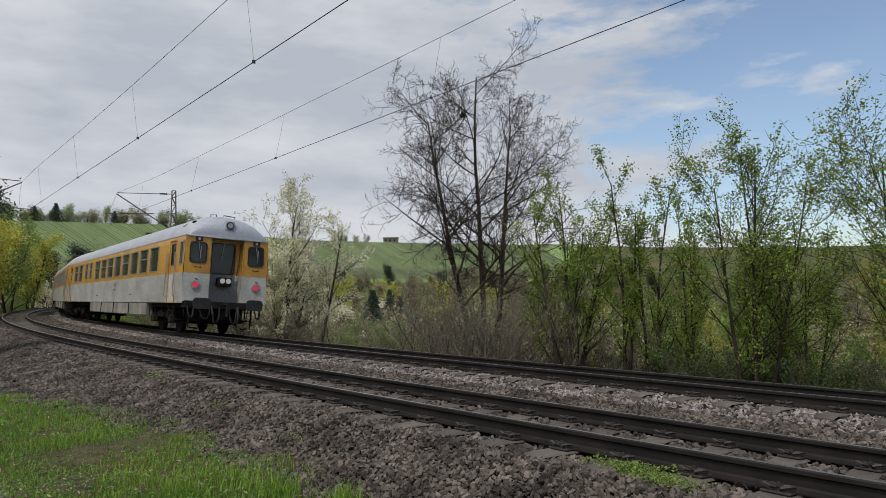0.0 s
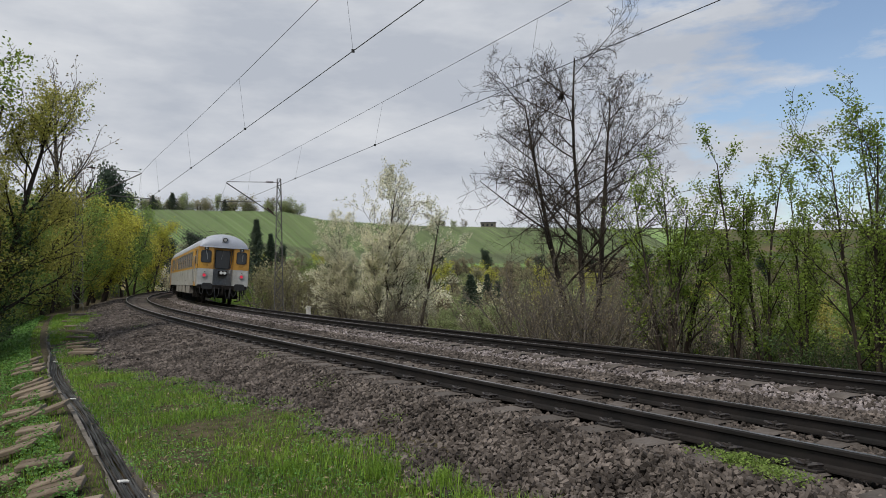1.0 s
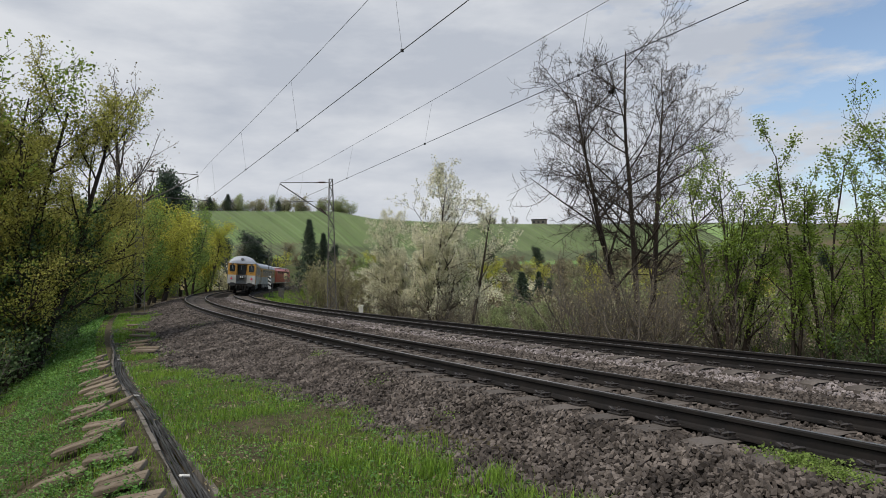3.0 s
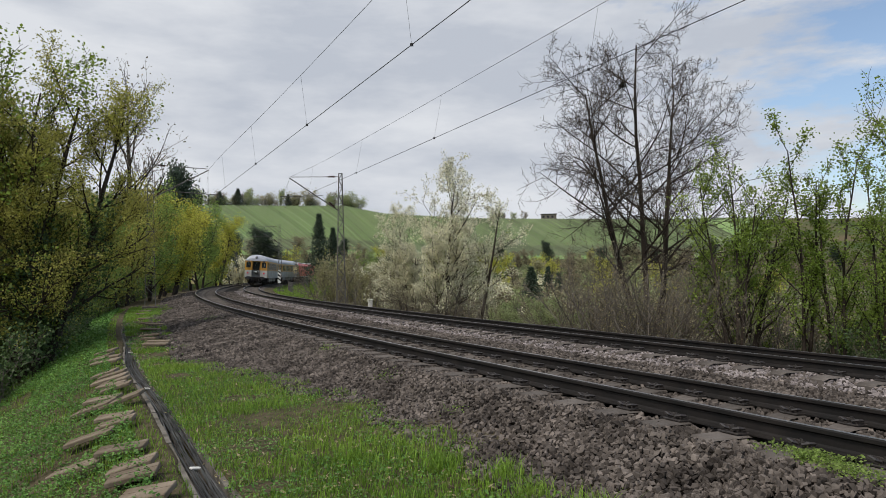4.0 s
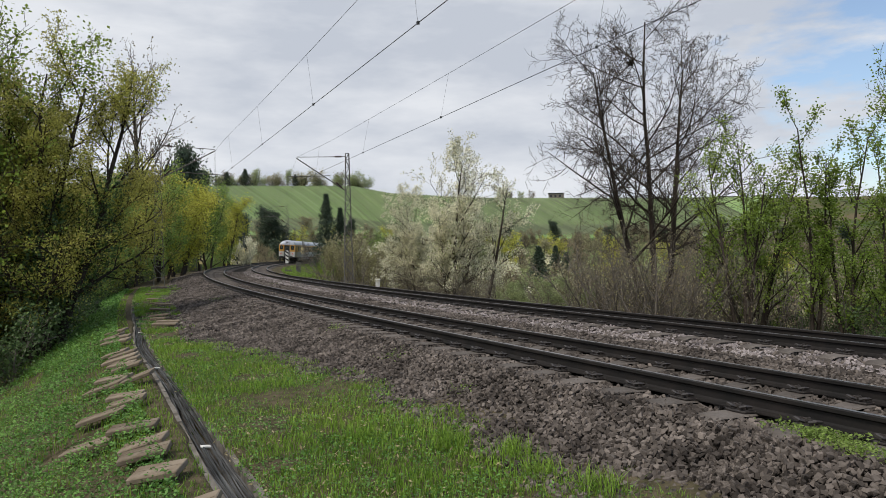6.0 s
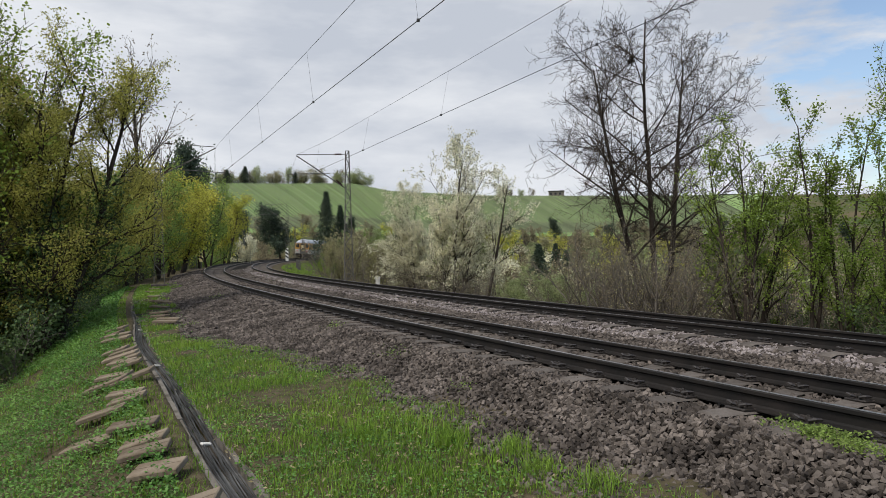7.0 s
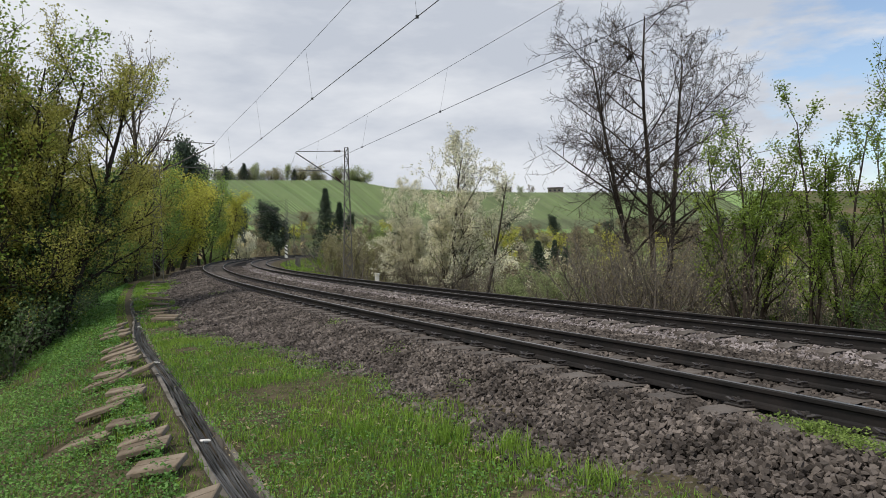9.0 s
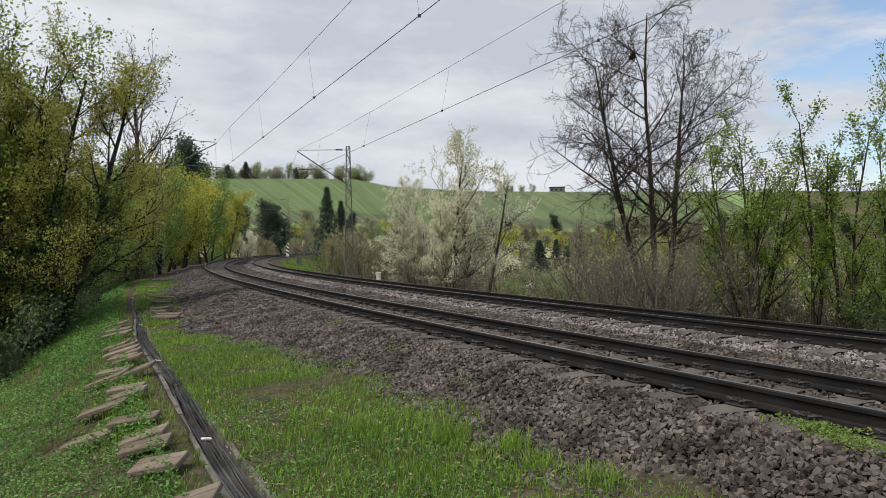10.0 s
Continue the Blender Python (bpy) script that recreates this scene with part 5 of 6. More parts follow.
    for k in range(12):
        x, y, _ = at(118 + 4.5 * k, -11.0 - 0.25 * k)
        put("shrub2", float(x), float(y), 0.5, sx=1.4)
    # valley
    for x, y, sc in ((-20.9, 133.4, 1.18), (-18.8, 136.5, 1.05)):
        put("spruce", x, y, sc, sx=0.85)
    put("spruce", 12.4, 95, 0.72, sx=1.2)
    put("spruce", 20, 130, 0.8)
    put("spruce", 22.5, 134, 0.7)
    for x, y, sc in ((11.0, 78, 0.8), (9, 82, 0.7), (17, 100, 1.1), (-10, 140, 1.4), (13, 150, 1.5), (24, 160, 1.6), (30, 110, 1.3), (5, 170, 1.6), (33, 60, 1.0), (26, 70, 1.1)):
        put("blossombush", x, y, sc)
    for k in range(230):
        az = radians(-26 + 72 * ((k * 0.618034) % 1))
        r = 52 + 255 * ((k * 0.7548777) % 1) ** 0.85
        if r < 110 and az < radians(-6):
            r += 90
        x, y = math.sin(az) * r, math.cos(az) * r
        s, o = station(x, y)
        if -30 < o[0] < 15:
            continue
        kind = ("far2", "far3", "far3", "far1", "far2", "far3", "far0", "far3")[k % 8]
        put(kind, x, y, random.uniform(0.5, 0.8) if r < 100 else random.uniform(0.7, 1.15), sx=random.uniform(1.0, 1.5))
    for k in range(46):
        az, r = radians(23 + 28 * ((k * 0.618034) % 1)), 44 + 70 * ((k * 0.7548777) % 1)
        put(("far2", "far3", "barewood", "far1", "far3")[k % 5], math.sin(az) * r, math.cos(az) * r, random.uniform(0.6, 0.95), sx=1.2)
    # along the crest and at the foot of the vineyard
    for k in range(66):
        az = radians(-26 + 20.5 * k / 60 + random.uniform(-0.6, 0.6)) if k < 60 else radians((-6.6, -6.2, 4.6, 5.4, 6.2, 7.0)[k - 60])
        r = 452 + random.uniform(-4, 14)
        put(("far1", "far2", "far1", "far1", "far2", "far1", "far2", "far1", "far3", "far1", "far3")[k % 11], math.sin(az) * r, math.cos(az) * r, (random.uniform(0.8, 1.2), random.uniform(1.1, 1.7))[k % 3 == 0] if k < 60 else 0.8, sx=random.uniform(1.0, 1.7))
    for az, sc in ((-18.8, 0.85), (-18.3, 0.75), (-16.2, 0.8), (-14.9, 0.95), (-11.2, 0.7)):
        put("spruce", math.sin(radians(az)) * 450, math.cos(radians(az)) * 450, sc, sx=1.6)
    for k in range(80):
        az = radians(-22 + 72 * ((k * 0.618) % 1))
        r = 250 + random.uniform(0, 66)
        put(("far2", "far3", "far1", "far3", "far0", "far2", "pine", "far3")[k % 8], math.sin(az) * r, math.cos(az) * r, random.uniform(0.7, 1.15), sx=random.uniform(1.0, 1.5))


plants()


# ---- vineyard on the hill ----
def vineyard():
    V, F = [], []
    for k in range(185):
        az0 = -24 + 49 * k / 185
        rs = np.linspace(322, 438, 24)
        az = np.radians(az0 + (rs - 322) / 116 * -5.0)
        x, y = np.sin(az) * rs, np.cos(az) * rs
        z = land(x, y)
        b = len(V)
        h = 0.9 + 0.25 * random.random()
        for i in range(len(rs)):
            jit = random.uniform(-0.06, 0.06)
            V += [(x[i] - 0.22 + jit, y[i], z[i] - 0.2), (x[i] + jit, y[i], z[i] + h + random.uniform(-0.15, 0.15)), (x[i] + 0.22 + jit, y[i], z[i] - 0.2)]
        for i in range(len(rs) - 1):
            p = b + i * 3
            F += [(p, p + 1, p + 4, p + 3), (p + 1, p + 2, p + 5, p + 4)]
    tagged(obj("vine_rows", V, F, VINE), "long rows of budding vines up the slope", "vineyard", kind="stuff")
    az = np.radians(np.linspace(-30, 24, 130))
    rs = np.linspace(312, 441, 24)
    gr, ga = np.meshgrid(rs, az)
    x, y = (np.sin(ga) * gr).ravel(), (np.cos(ga) * gr).ravel()
    n, m = len(rs), len(az)
    i = (np.arange(m - 1)[:, None] * n + np.arange(n - 1)).ravel()
    tagged(obj("vineyard_slope", np.stack([x, y, land(x, y) + 0.25], 1), np.stack([i, i + n, i + n + 1, i + 1], 1), MEADOW, smooth=True),
           "green grass slope between the vine rows", "hillside", kind="structure")
    # low huts on the crest
    for az, w, h, lab in ((8.85, 9.0, 3.2, "low flat-roofed stone hut on the hilltop"), (5.0, 7.0, 3.4, "small hilltop house with a pale wall")):
        a = radians(az)
        x, y = math.sin(a) * 446, math.cos(a) * 446
        z = float(land(np.array([x]), np.array([y]))[0])
        e = empty("hilltop_hut", lab, "house", "hilltop huts", pose(x, y, z, 0, 0, -az))
        Geo().box(-w / 2, -2.5, -1, w / 2, 2.5, h, bev=0.05).make("wall", TROUGH, e)
        Geo().box(-w / 2 - 0.4, -2.9, h, w / 2 + 0.4, 2.9, h + 0.35, bev=0.05).make("roof", UNDER, e)
        for k in range(3):
            Geo().box(-w / 2 + 0.8 + k * w / 3.4, -2.53, 1.2, -w / 2 + 2.0 + k * w / 3.4, -2.46, 2.3).make("window", DARKGLASS, e)


vineyard()


# ---- cable trough, cover slabs, small trackside things ----
def trough():
    ss = np.arange(-20, 42, 0.5)
    e = empty("cable_trough", "open concrete cable trough with black cables lying in it", "cable trough")
    oc = trough_line
    for side in (-1, 1):
        for k in range(0, len(ss) - 1, 2):
            V = []
            for s in (ss[k], ss[min(k + 2, len(ss) - 1)] - 0.02):
                o = float(oc(s)) + side * 0.14
                zt = float(verge(s, -4.65)) + (0.0 if side > 0 else -0.01) + random.uniform(-0.012, 0.012)
                for do, z in ((-0.025, zt - 0.35), (0.025, zt - 0.35), (0.025, zt), (-0.025, zt)):
                    V.append(at(s, o + do, z - float(np.interp(s, _S, _Z))))
            obj("trough_wall", V, [(0, 1, 5, 4), (1, 2, 6, 5), (2, 3, 7, 6), (3, 0, 4, 7), (3, 2, 1, 0), (4, 5, 6, 7)], TROUGH, e)
    V, F = [], []
    for i, s in enumerate(ss):
        for do in (-0.16, 0.16):
            V.append(at(s, float(oc(s)) + do, float(verge(s, -4.65)) - 0.24 - float(np.interp(s, _S, _Z))))
        if i:
            F.append((2 * i - 2, 2 * i - 1, 2 * i + 1, 2 * i))
    obj("trough_floor", V, F, TROUGH, e)
    for k in range(22):
        ph = random.uniform(0, 6)
        r = random.choice((0.006, 0.008, 0.011))
        sp_ = np.arange(-20, 41.5, 0.25)
        pts = [at(s, float(oc(s)) + (0.10 * math.sin(k * 2.4) + 0.03 * math.sin(0.5 * s + ph)) + random.uniform(-0.004, 0.004), float(verge(s, -4.65)) - 0.105 + 0.018 * (k % 3) + 0.012 * math.sin(s * 0.9 + ph) - float(np.interp(s, _S, _Z))) for s in sp_]
        Geo().tube(pts, r, 5).make("cable", CABLE, e, "black sheathed cable")
    for s in (-1.0, 4.6, 11):
        x, y, z = at(s, float(oc(s)), float(verge(s, -4.65)) - 0.07 - float(np.interp(s, _S, _Z)))
        t = tagged(Geo().box(-0.05, -0.03, 0, 0.05, 0.03, 0.025, pose(x, y, z, 0, 8, 40), bev=0.008).make("cable_tag", WHITE), "small white plastic tag on the cables", "tag", "cable tags")


def slabs():
    src = Geo()
    src.box(-0.30, -0.14, 0, 0.30, 0.14, 0.05, bev=0.008).box(-0.285, -0.02, 0.0505, 0.285, -0.012, 0.053)
    first = None
    lst = [(-3.1, -4.98), (-2.0, -4.98), (-1.28, -5.02), (-0.95, -5.0), (-0.1, -5.04), (0.0, -5.45), (1.2, -5.30), (1.35, -5.02), (1.75, -5.02), (2.9, -4.87), (3.1, -5.22), (3.5, -5.1), (4.2, -4.9), (4.55, -4.95), (4.9, -4.88),
           (5.3, -4.95), (5.9, -4.88), (6.3, -5.0), (8.2, -4.95), (9.0, -4.9), (9.4, -5.0), (10.4, -4.9), (10.9, -3.98), (11.6, -3.85), (12.8, -4.0), (14.0, -3.9), (16.5, -3.8), (19.0, -3.55), (20.0, -3.8), (23.0, -3.8), (27, -3.8), (30, -3.7)]
    for s, o in lst:
        o += -0.09 if o < -4.3 else 0.08
        x, y, _ = at(s, o)
        z = float(verge(s, o))
        left = o < -4.3
        m = Matrix.Translation((x, y, z + 0.065)) @ (Matrix.Rotation(radians(heading(s)), 4, "Z") @ Matrix.Rotation(radians(-15 if left else -2), 4, "X") @ Matrix.Rotation(radians(68 + random.uniform(-7, 7)), 4, "Z") @ Matrix.Rotation(radians(random.uniform(-7, 7)), 4, "Y") @ Matrix.Diagonal((random.uniform(0.68, 1.0), random.uniform(0.8, 1.05), 1, 1)))
        if first is None:
            first = src.make("trough_cover", SLAB)
            tagged(first, "weathered brown-grey concrete cover slab lying beside the trough", "slab", "trough cover slabs")
            first.matrix_basis = m
        else:
            copy_thing(first, m).matrix_basis = m


def small_things():
    x, y, z = at(27.6, 7.05)
    e = empty("marker_post", "small white kilometre post on the far side", "post", m=pose(x, y, z, 0, 0, 12))
    Geo().box(-0.11, -0.08, -1.0, 0.11, 0.08, -0.10, bev=0.02).make("post_body", WHITE, e)
    Geo().box(-0.14, -0.11, -0.10, 0.14, 0.11, -0.03, bev=0.03).make("cap", WHITE, e)
    e = empty("fence", "low dark metal railing on the far bank", "fence")
    pts = [at(77 + k * 1.4, 8.5 - 0.05 * k) for k in range(9)]
    for p in pts:
        Geo().tube([(p[0], p[1], p[2] - 1.0), (p[0], p[1], p[2] + 0.45)], 0.04, 6).make("fence_post", GALV, e)
    for h in (0.42, 0.0):
        for p, q in zip(pts, pts[1:]):
            Geo().tube([(p[0], p[1], p[2] + h), (q[0], q[1], q[2] + h)], 0.028, 5).make("fence_rail", GALV, e)
    # dead pale log at the foot of the bare tree
    e = empty("dead_log", "pale split dead trunk leaning in the thicket", "log", m=pose(6.1, 23.0, -0.95))
    Geo().tube([(-0.6, 0, 0.0), (-0.15, 0.05, 0.25), (0.25, 0.1, 0.65), (0.38, 0.1, 0.95)], [0.10, 0.13, 0.10, 0.02], 8).make("log_body", SLAB, e)
    e = empty("bird_nest", "dark bird's nest high in the bare tree", "nest", m=pose(*NEST[0]))
    V, F = limbs([(*(rng.normal(size=3) * 0.06), *(rng.normal(size=3) * 0.075), 0.008, 0.006) for _ in range(90)], 3)
    obj("nest_body", V, F, BIRDNEST, e)
    # track over the left bank
    e = empty("field_path", "pale gravel path on the left bank", "path", kind="structure")
    ss = np.arange(98, 150, 3.0)
    V = [p for s in ss for p in (at(s, -9.5, -0.55), at(s, -7.2, -0.35))]
    n = len(ss)
    obj("path_surface", V, [(2 * i, 2 * i + 1, 2 * i + 3, 2 * i + 2) for i in range(n - 1)], CONCRETE, e)


trough()
slabs()
small_things()


# ---- grass and herbs ----
def blades(x, y, z, h, w):
    """Bent grass blades of three joints each."""
    n = len(x)
    a = rng.uniform(0, 2 * np.pi, n)
    bend = rng.uniform(0.1, 0.75, n) * h
    cx, cy = np.cos(a), np.sin(a)
    px, py = -cy * w / 2, cx * w / 2
    rows = []
    for f, wf in ((0, 1.0), (0.55, 0.75), (1.0, 0.0)):
        bx, by, bz = x + cx * bend * f * f, y + cy * bend * f * f, z + h * f * (1 - 0.25 * f * (bend / h))
        if wf:
            rows += [np.stack([bx - px * wf, by - py * wf, bz], 1), np.stack([bx + px * wf, by + py * wf, bz], 1)]
        else:
            rows.append(np.stack([bx, by, bz], 1))
    V = np.stack(rows, 1).reshape(-1, 3)
    b = np.arange(n) * 5
    F = np.stack([b, b + 1, b + 3, b + 2], 1).tolist() + np.stack([b + 2, b + 3, b + 4], 1).tolist()
    return V, F


def patchy(x, y, f, seed):
    return np.array([noise.noise((a * f, b * f, seed)) for a, b in zip(x, y)])


def grass():
    n = 120000
    s = np.where(rng.random(n) < 0.12, rng.uniform(-20, -7, n), -7 + 44 * rng.random(n) ** 2.1)
    o = rng.uniform(-4.45, -2.2, n)
    e = bed_edge(s)
    x, y, _ = at(s, o)
    d = patchy(x, y, 0.9, 1.0) + 0.5 * patchy(x, y, 3.0, 2.0)
    thin = np.interp(s, (5, 8, 22, 27), (0, 0.55, 0.55, 0))
    bare = 0.75 * (o > -3.75) * np.interp(s, (5.5, 7.5, 14, 17), (0, 1, 1, 0))
    keep = (o < e + 0.12 + 0.25 * d) & (d > -0.42 + np.maximum(thin, bare))
    x, y, s, o, d = x[keep], y[keep], s[keep], o[keep], d[keep]
    far = np.interp(s, (-7, 5, 30), (1.0, 1.2, 2.2))
    h = rng.uniform(0.025, 0.085, len(x)) * (1 + 1.1 * np.clip(d, 0, 1)) * np.minimum(far, 1.5)
    V, F = blades(x, y, verge(s, o) - 0.01, h, 0.0075 * far)
    tagged(obj("grass", V, F, GRASS), "short bright green spring grass on the verge", "grass", kind="stuff")
    # small leaves and dry straw in the turf
    for n, m_, nm, lab, sz, hh in ((70000, HERB, "clover", "low green clover leaves in the turf", 0.018, 0.05), (7000, STRAW, "straw", "dry straw and dead leaves on the verge", 0.017, 0.03)):
        s = -7 + 44 * rng.random(n) ** 2.1
        o = rng.uniform(-4.5, -2.2, n)
        x, y, _ = at(s, o)
        d = patchy(x, y, 1.3, 21.0) + 0.6 * patchy(x, y, 4.0, 22.0)
        keep = (o < bed_edge(s) + 0.15) & (d > (-0.15 if m_ is HERB else -0.5) + np.interp(s, (5, 8, 22, 27), (0, 0.25, 0.25, 0)))
        x, y, s, o = x[keep], y[keep], s[keep], o[keep]
        V, F = leaves(np.stack([x, y, verge(s, o) + rng.uniform(0.005, hh, len(x))], 1), sz * np.interp(s, (-7, 5, 30), (1, 1.2, 2.2)), 0.9, 1.3 if m_ is HERB else 2.6)
        tagged(obj(nm, V, F, m_), lab, nm, kind="stuff")
    # rank grass on the outer shoulder along the bend
    n = 8000
    s, o = rng.uniform(55, 150, n), rng.uniform(6.3, 11.5, n)
    x, y, _ = at(s, o)
    V, F = blades(x, y, verge(s, o) - 0.02, rng.uniform(0.08, 0.3, n), np.full(n, 0.04))
    tagged(obj("shoulder_grass", V, F, GRASS), "rank green grass on the outer shoulder of the line", "grass", kind="stuff")
    # taller tufts
    for ts, to, hh in ((-2.6, -2.75, 0.30), (-3.3, -2.55, 0.34), (-3.8, -2.6, 0.26), (-1.9, -3.3, 0.2), (0.2, -2.6, 0.2), (-4.6, -3.1, 0.22), (-4.3, -2.5, 0.3)):
        k = 260
        s, o = ts + rng.normal(size=k) * 0.12, to + rng.normal(size=k) * 0.09
        x, y, _ = at(s, o)
        V, F = blades(x, y, verge(s, o) - 0.02, rng.uniform(0.35, 0.75, k) * hh, np.full(k, 0.007))
        tagged(obj("grass_tuft", V, F, GRASS), "taller tuft of fresh green grass", "grass tuft", "grass tufts", "stuff")
    # herbs on the slope
    n = 330000
    s = np.where(rng.random(n) < 0.12, rng.uniform(-20, -6.5, n), -6.5 + 42 * rng.random(n) ** 1.9)
    o = -5.0 - 6.5 * rng.random(n) ** 1.3
    x, y, _ = at(s, o)
    d = patchy(x, y, 0.8, 5.0) + 0.5 * patchy(x, y, 2.6, 6.0)
    keep = (d > -0.36 + 0.5 * (o < -6.4) * (s > 4)) & ((o < -5.6) | (rng.random(len(o)) < 0.6))
    x, y, s, o, d = x[keep], y[keep], s[keep], o[keep], d[keep]
    P_ = np.stack([x, y, verge(s, o) + 0.02 + rng.uniform(0, 0.12, len(x)) * (1 + 0.8 * np.clip(d, 0, 1))], 1)
    V, F = leaves(P_, 0.0185 * np.interp(s, (-7, 5, 30), (1, 1.35, 2.8)), 0.8)
    tagged(obj("herbs", V, F, HERB), "low leafy green herbs covering the slope", "herbs", kind="stuff")
    n = 42000
    s = -6.5 + 40 * rng.random(n) ** 1.8
    o = -4.95 - 5.5 * rng.random(n)
    x, y, _ = at(s, o)
    keep = patchy(x, y, 0.7, 9.0) > -0.1
    x, y, s, o = x[keep], y[keep], s[keep], o[keep]
    V, F = blades(x, y, verge(s, o) - 0.01, rng.uniform(0.06, 0.2, len(x)), 0.008 * np.interp(s, (-7, 5, 30), (1, 1.3, 2.2)))
    tagged(obj("slope_grass", V, F, GRASS), "thin green grass among the slope herbs", "grass", kind="stuff")
    n = 14000
    s = -8 + 45 * rng.random(n) ** 1.8
    o = rng.uniform(-5.4, -4.72, n)
    x, y, _ = at(s, o)
    V, F = blades(x, y, verge(s, o) - 0.01, rng.uniform(0.03, 0.10, n), 0.008 * np.interp(s, (-7, 5, 30), (1, 1.3, 2.2)))
    tagged(obj("trough_grass", V, F, GRASS), "short grass along the edge of the cable trough", "grass", kind="stuff")
    # low weeds by the near rail and in the ballast
    for ts, to, k, rad in ((-4.9, -1.05, 1300, 0.17), (-5.3, -1.2, 600, 0.13), (1.2, -1.7, 90, 0.14), (4.5, -1.5, 120, 0.2), (-1.2, -1.9, 60, 0.12), (17, -1.9, 200, 0.4), (30, 2.2, 160, 0.4)):
        s, o = ts + rng.normal(size=k) * rad, to + rng.normal(size=k) * rad * 0.5
        x, y, _ = at(s, o)
        V, F = leaves(np.stack([x, y, bed(s, o) + rng.uniform(0.0, 0.07, k)], 1), 0.017, 0.6)
        tagged(obj("weed", V, F, LEAF_MID), "small green weed growing in the ballast", "weed", "weeds", "stuff")


grass()


# ---- ballast stones ----
def stone_shape(k):
    """A broken, angular stone: the hull of a few shifted corners of a block."""
    rn = np.random.default_rng(100 + k)
    c = np.array([(x, y, z) for x in (-1, 1) for y in (-1, 1) for z in (-1, 1)], float)
    c *= rn.uniform(0.45, 1.1, (8, 3))
    c = np.concatenate([c, rn.normal(size=(2, 3)) * 0.55])
    c *= np.array([0.72, rn.uniform(0.48, 0.66), rn.uniform(0.36, 0.52)])
    bm = bmesh.new()
    for v in c:
        bm.verts.new(v)
    out = bmesh.ops.convex_hull(bm, input=bm.verts[:])
    bmesh.ops.delete(bm, geom=list({v for v in out["geom_interior"] if isinstance(v, bmesh.types.BMVert)}), context="VERTS")
    bm.verts.index_update()
    V, F = np.array([v.co[:] for v in bm.verts]), [tuple(v.index for v in f.verts) for f in bm.faces]
    bm.free()
    return V, F


def turns(n):
    q = rng.normal(size=(n, 4))
    q /= np.linalg.norm(q, axis=1, keepdims=True)
    w, x, y, z = q.T
    return np.stack([1 - 2 * (y * y + z * z), 2 * (x * y - z * w), 2 * (x * z + y * w), 2 * (x * y + z * w), 1 - 2 * (x * x + z * z), 2 * (y * z - x * w),
                     2 * (x * z - y * w), 2 * (y * z + x * w), 1 - 2 * (x * x + y * y)], 1).reshape(-1, 3, 3)


SHAPES = [stone_shape(k) for k in range(16)]


def stones_mesh(name, x, y, z, size, material, parent):
    n, pick = len(x), rng.integers(0, 16, len(x))
    P_, R_, VV, FF, base = np.stack([x, y, z], 1), turns(n), [], [], 0
    for k in range(16):
        c, f = SHAPES[k]
        i = np.flatnonzero(pick == k)
        VV.append((np.einsum("nij,kj->nki", R_[i], c) * size[i][:, None, None] + P_[i][:, None]).reshape(-1, 3))
        FF.append((np.arange(len(i))[:, None, None] * len(c) + np.array(f) + base).reshape(-1, 3))
        base += len(i) * len(c)
    return tagged(obj(name, np.concatenate(VV), np.concatenate(FF), material, parent), kind="stuff")


def stone_field(d, s0, s1, o0, o1, layers):
    """Stones d apart in jittered rows, one layer on another; o0 None: from the foot of the bed to the near rail."""
    S_, O_, L_ = [], [], []
    for k in range(layers):
        gs, go = np.meshgrid(np.arange(s0, s1, d), np.arange(-4.2 if o0 is None else o0, -0.86 if o0 is None else o1, d))
        n = gs.size
        S_.append(gs.ravel() + rng.uniform(-0.45, 0.45, n) * d + 0.5 * d * k)
        O_.append(go.ravel() + rng.uniform(-0.45, 0.45, n) * d + 0.5 * d * k)
        L_.append(np.full(n, float(k)))
    s, o, layer = np.concatenate(S_), np.concatenate(O_), np.concatenate(L_)
    local = ((s + 10.86 + 0.3075) % 0.615) - 0.3075
    keep = ~((np.abs(local) < 0.14) & ((np.abs(o) < 0.88) | (np.abs(o - SP) < 0.88)))
    if o0 is None:
        keep &= o > bed_edge(s) - 0.25 + 0.2 * rng.random(len(s))
    keep &= rng.random(len(s)) < np.where(layer == 0, 0.80, 1.0)
    s, o, layer = s[keep], o[keep], layer[keep]
    n = len(s)
    inside = (np.abs(o) < 0.66) | (np.abs(o - SP) < 0.66)
    x, y, _ = at(s, o)
    z = np.where(o < -1.5, np.maximum(bed(s, o), verge(s, o) + 0.02), bed(s, o)) - 0.004 - 0.014 * inside - 0.55 * d * layer + rng.uniform(-0.25, 0.22, n) * d
    return x, y, z, d * rng.uniform(0.62, 1.08, n), o, s


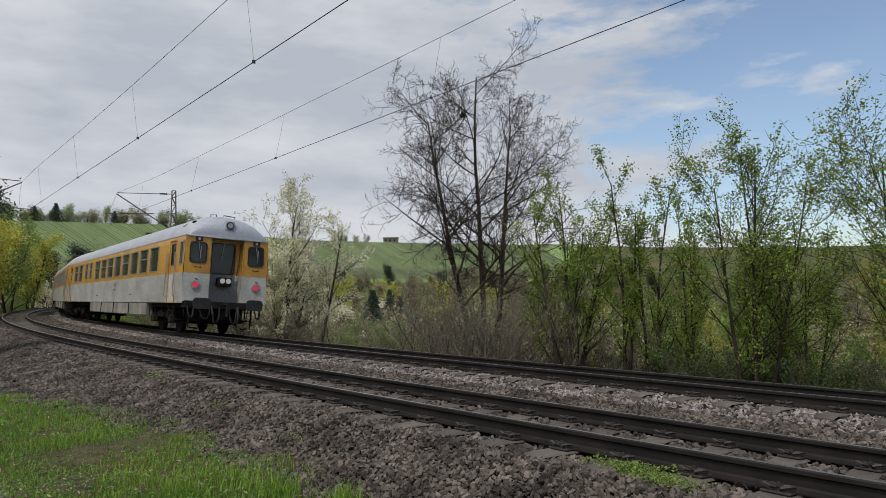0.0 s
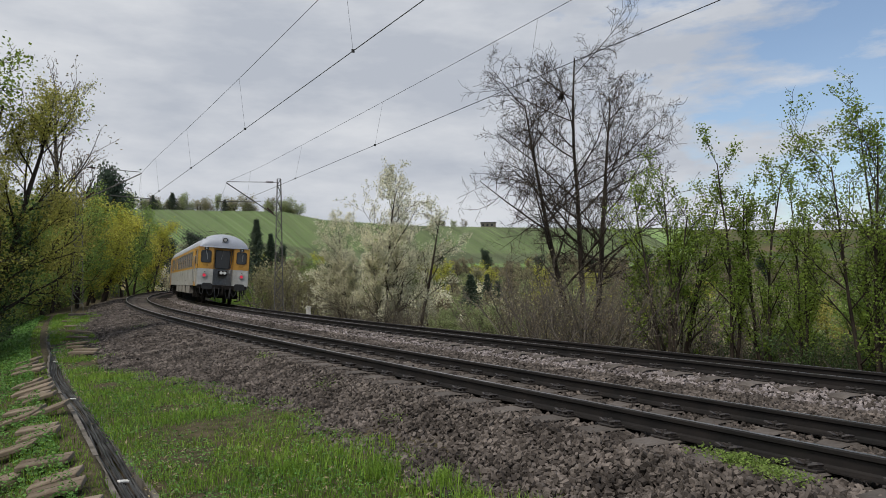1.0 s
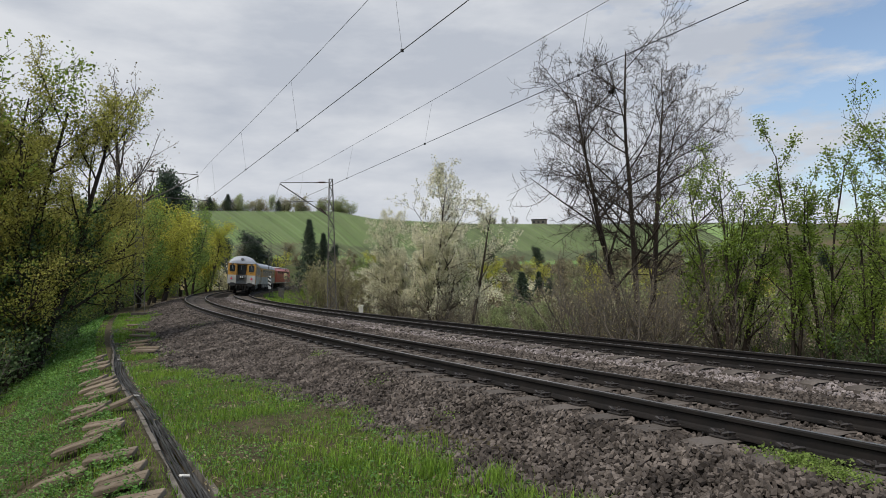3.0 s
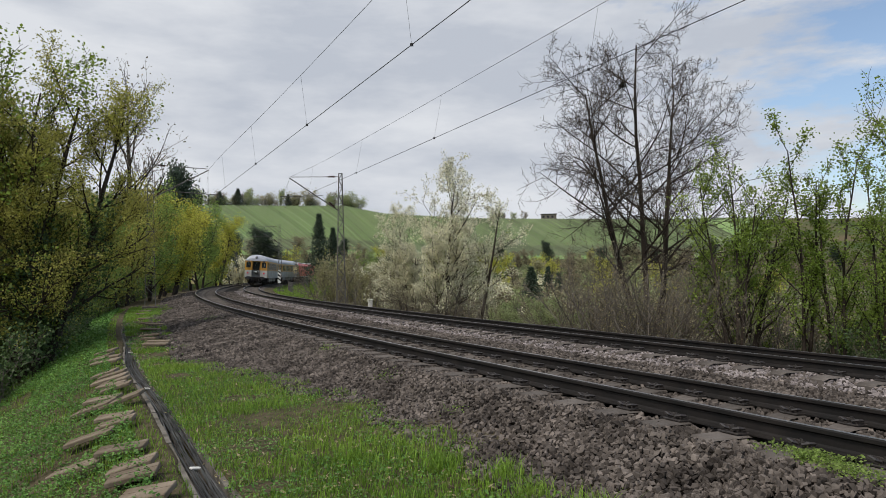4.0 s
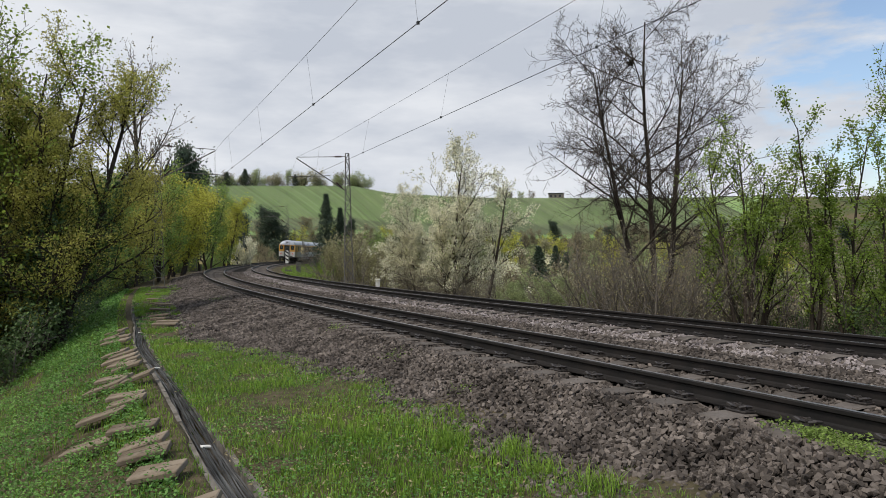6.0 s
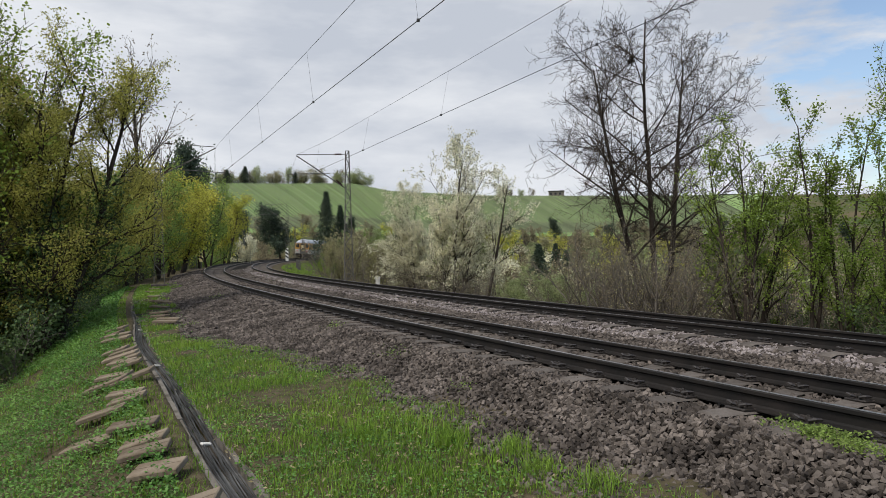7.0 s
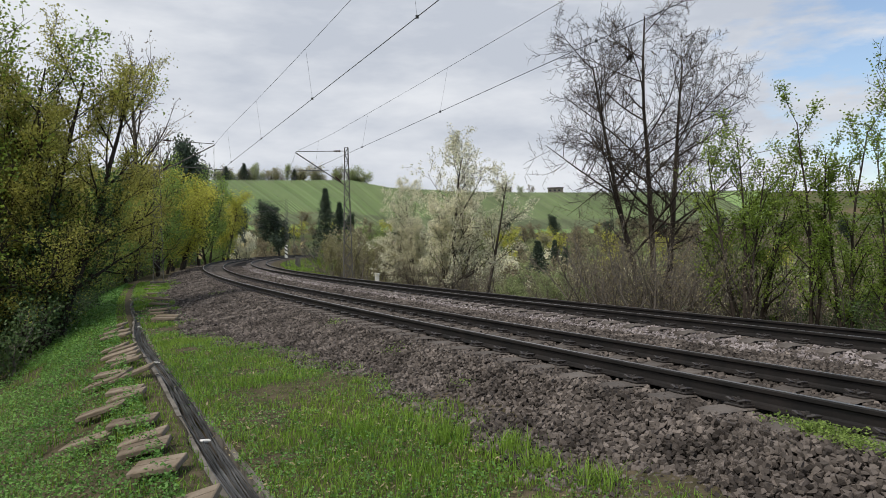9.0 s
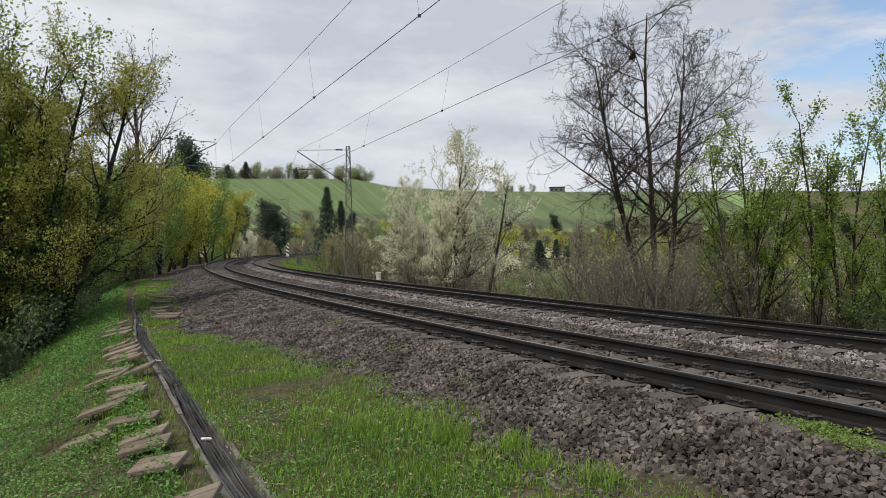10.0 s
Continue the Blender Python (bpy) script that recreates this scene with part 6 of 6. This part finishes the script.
def ballast():
    bed_ob = bpy.data.objects["ballast_bed"]
    for args in ((0.043, -6.5, 8, None, None, 2), (0.062, 8, 26, None, None, 2), (0.09, 26, 62, None, None, 1), (0.047, -7, 9, 0.84, 3.15, 2), (0.065, 9, 26, 0.84, 3.15, 1), (0.10, 26, 62, 0.84, 3.15, 1),
                 (0.050, -7, 12, -0.66, 0.66, 2), (0.075, 12, 30, -0.66, 0.66, 1), (0.065, -7, 22, 3.32, 4.66, 1), (0.085, -7, 40, 4.82, 6.6, 1), (0.08, -20, -6.5, None, None, 1), (0.08, -20, -7, 0.84, 3.15, 1), (0.08, -20, -7, -0.66, 0.66, 1)):
        x, y, z, sz, o, s = stone_field(*args)
        pale = (o > 2.35) & (o < 3.2) & (rng.random(len(o)) < 0.7)
        near = (o < -0.8) & (s > -4.9) & (s < -4.6)
        stones_mesh("ballast_stones", x[~pale & ~near], y[~pale & ~near], z[~pale & ~near], sz[~pale & ~near], STONE, bed_ob)
        if pale.any():
            stones_mesh("pale_ballast_stones", x[pale], y[pale], z[pale], sz[pale] * 0.9, PALE_STONE, bed_ob)
        if near.any() and len(SINGLE) < 16:
            for j, i in enumerate(np.flatnonzero(near)):
                if j < 16:
                    SINGLE.append(obj("stone", *SHAPES[j], STONE_ONE, bed_ob))
                    ob = SINGLE[-1]
                else:
                    ob = new("stone", SINGLE[j % 16].data)
                    ob.parent = bed_ob
                ob.matrix_basis = pose(x[i], y[i], z[i], *[random.uniform(0, 360) for _ in range(3)]) @ Matrix.Scale(float(sz[i]), 4)


SINGLE = []
STONE_ONE = mat("single_ballast_stone", (0.064, 0.054, 0.047), (0.156, 0.132, 0.115), scale=2.5, fine=9, rough=0.85, bump=0.25, obj_rand=0.5)
ballast()


# ---- what moves ----
def motions():
    """The train runs away along the far track at an even speed, each vehicle riding on its two pivots."""
    for ob, ahead, pivot in TRAIN:
        rows = []
        for k in range(41):
            t = k * 0.25
            s = REAR_S + SPEED * t + ahead
            a, b = Vector(on_track(True, s - pivot)), Vector(on_track(True, s + pivot))
            c, d = (a + b) / 2, b - a
            rows.append((t, pose(c.x, c.y, c.z, math.degrees(LEAN), -math.degrees(math.asin(d.z / d.length)), math.degrees(math.atan2(d.y, d.x)))))
        walk(ob, rows)
    # the wheels roll without slipping
    for hub, x in WHEELS:
        walk(hub, [(k / FPS, pose(x, 0, 0.46, 0, math.degrees(SPEED * k / FPS / 0.46), 0)) for k in range(301)])


motions()
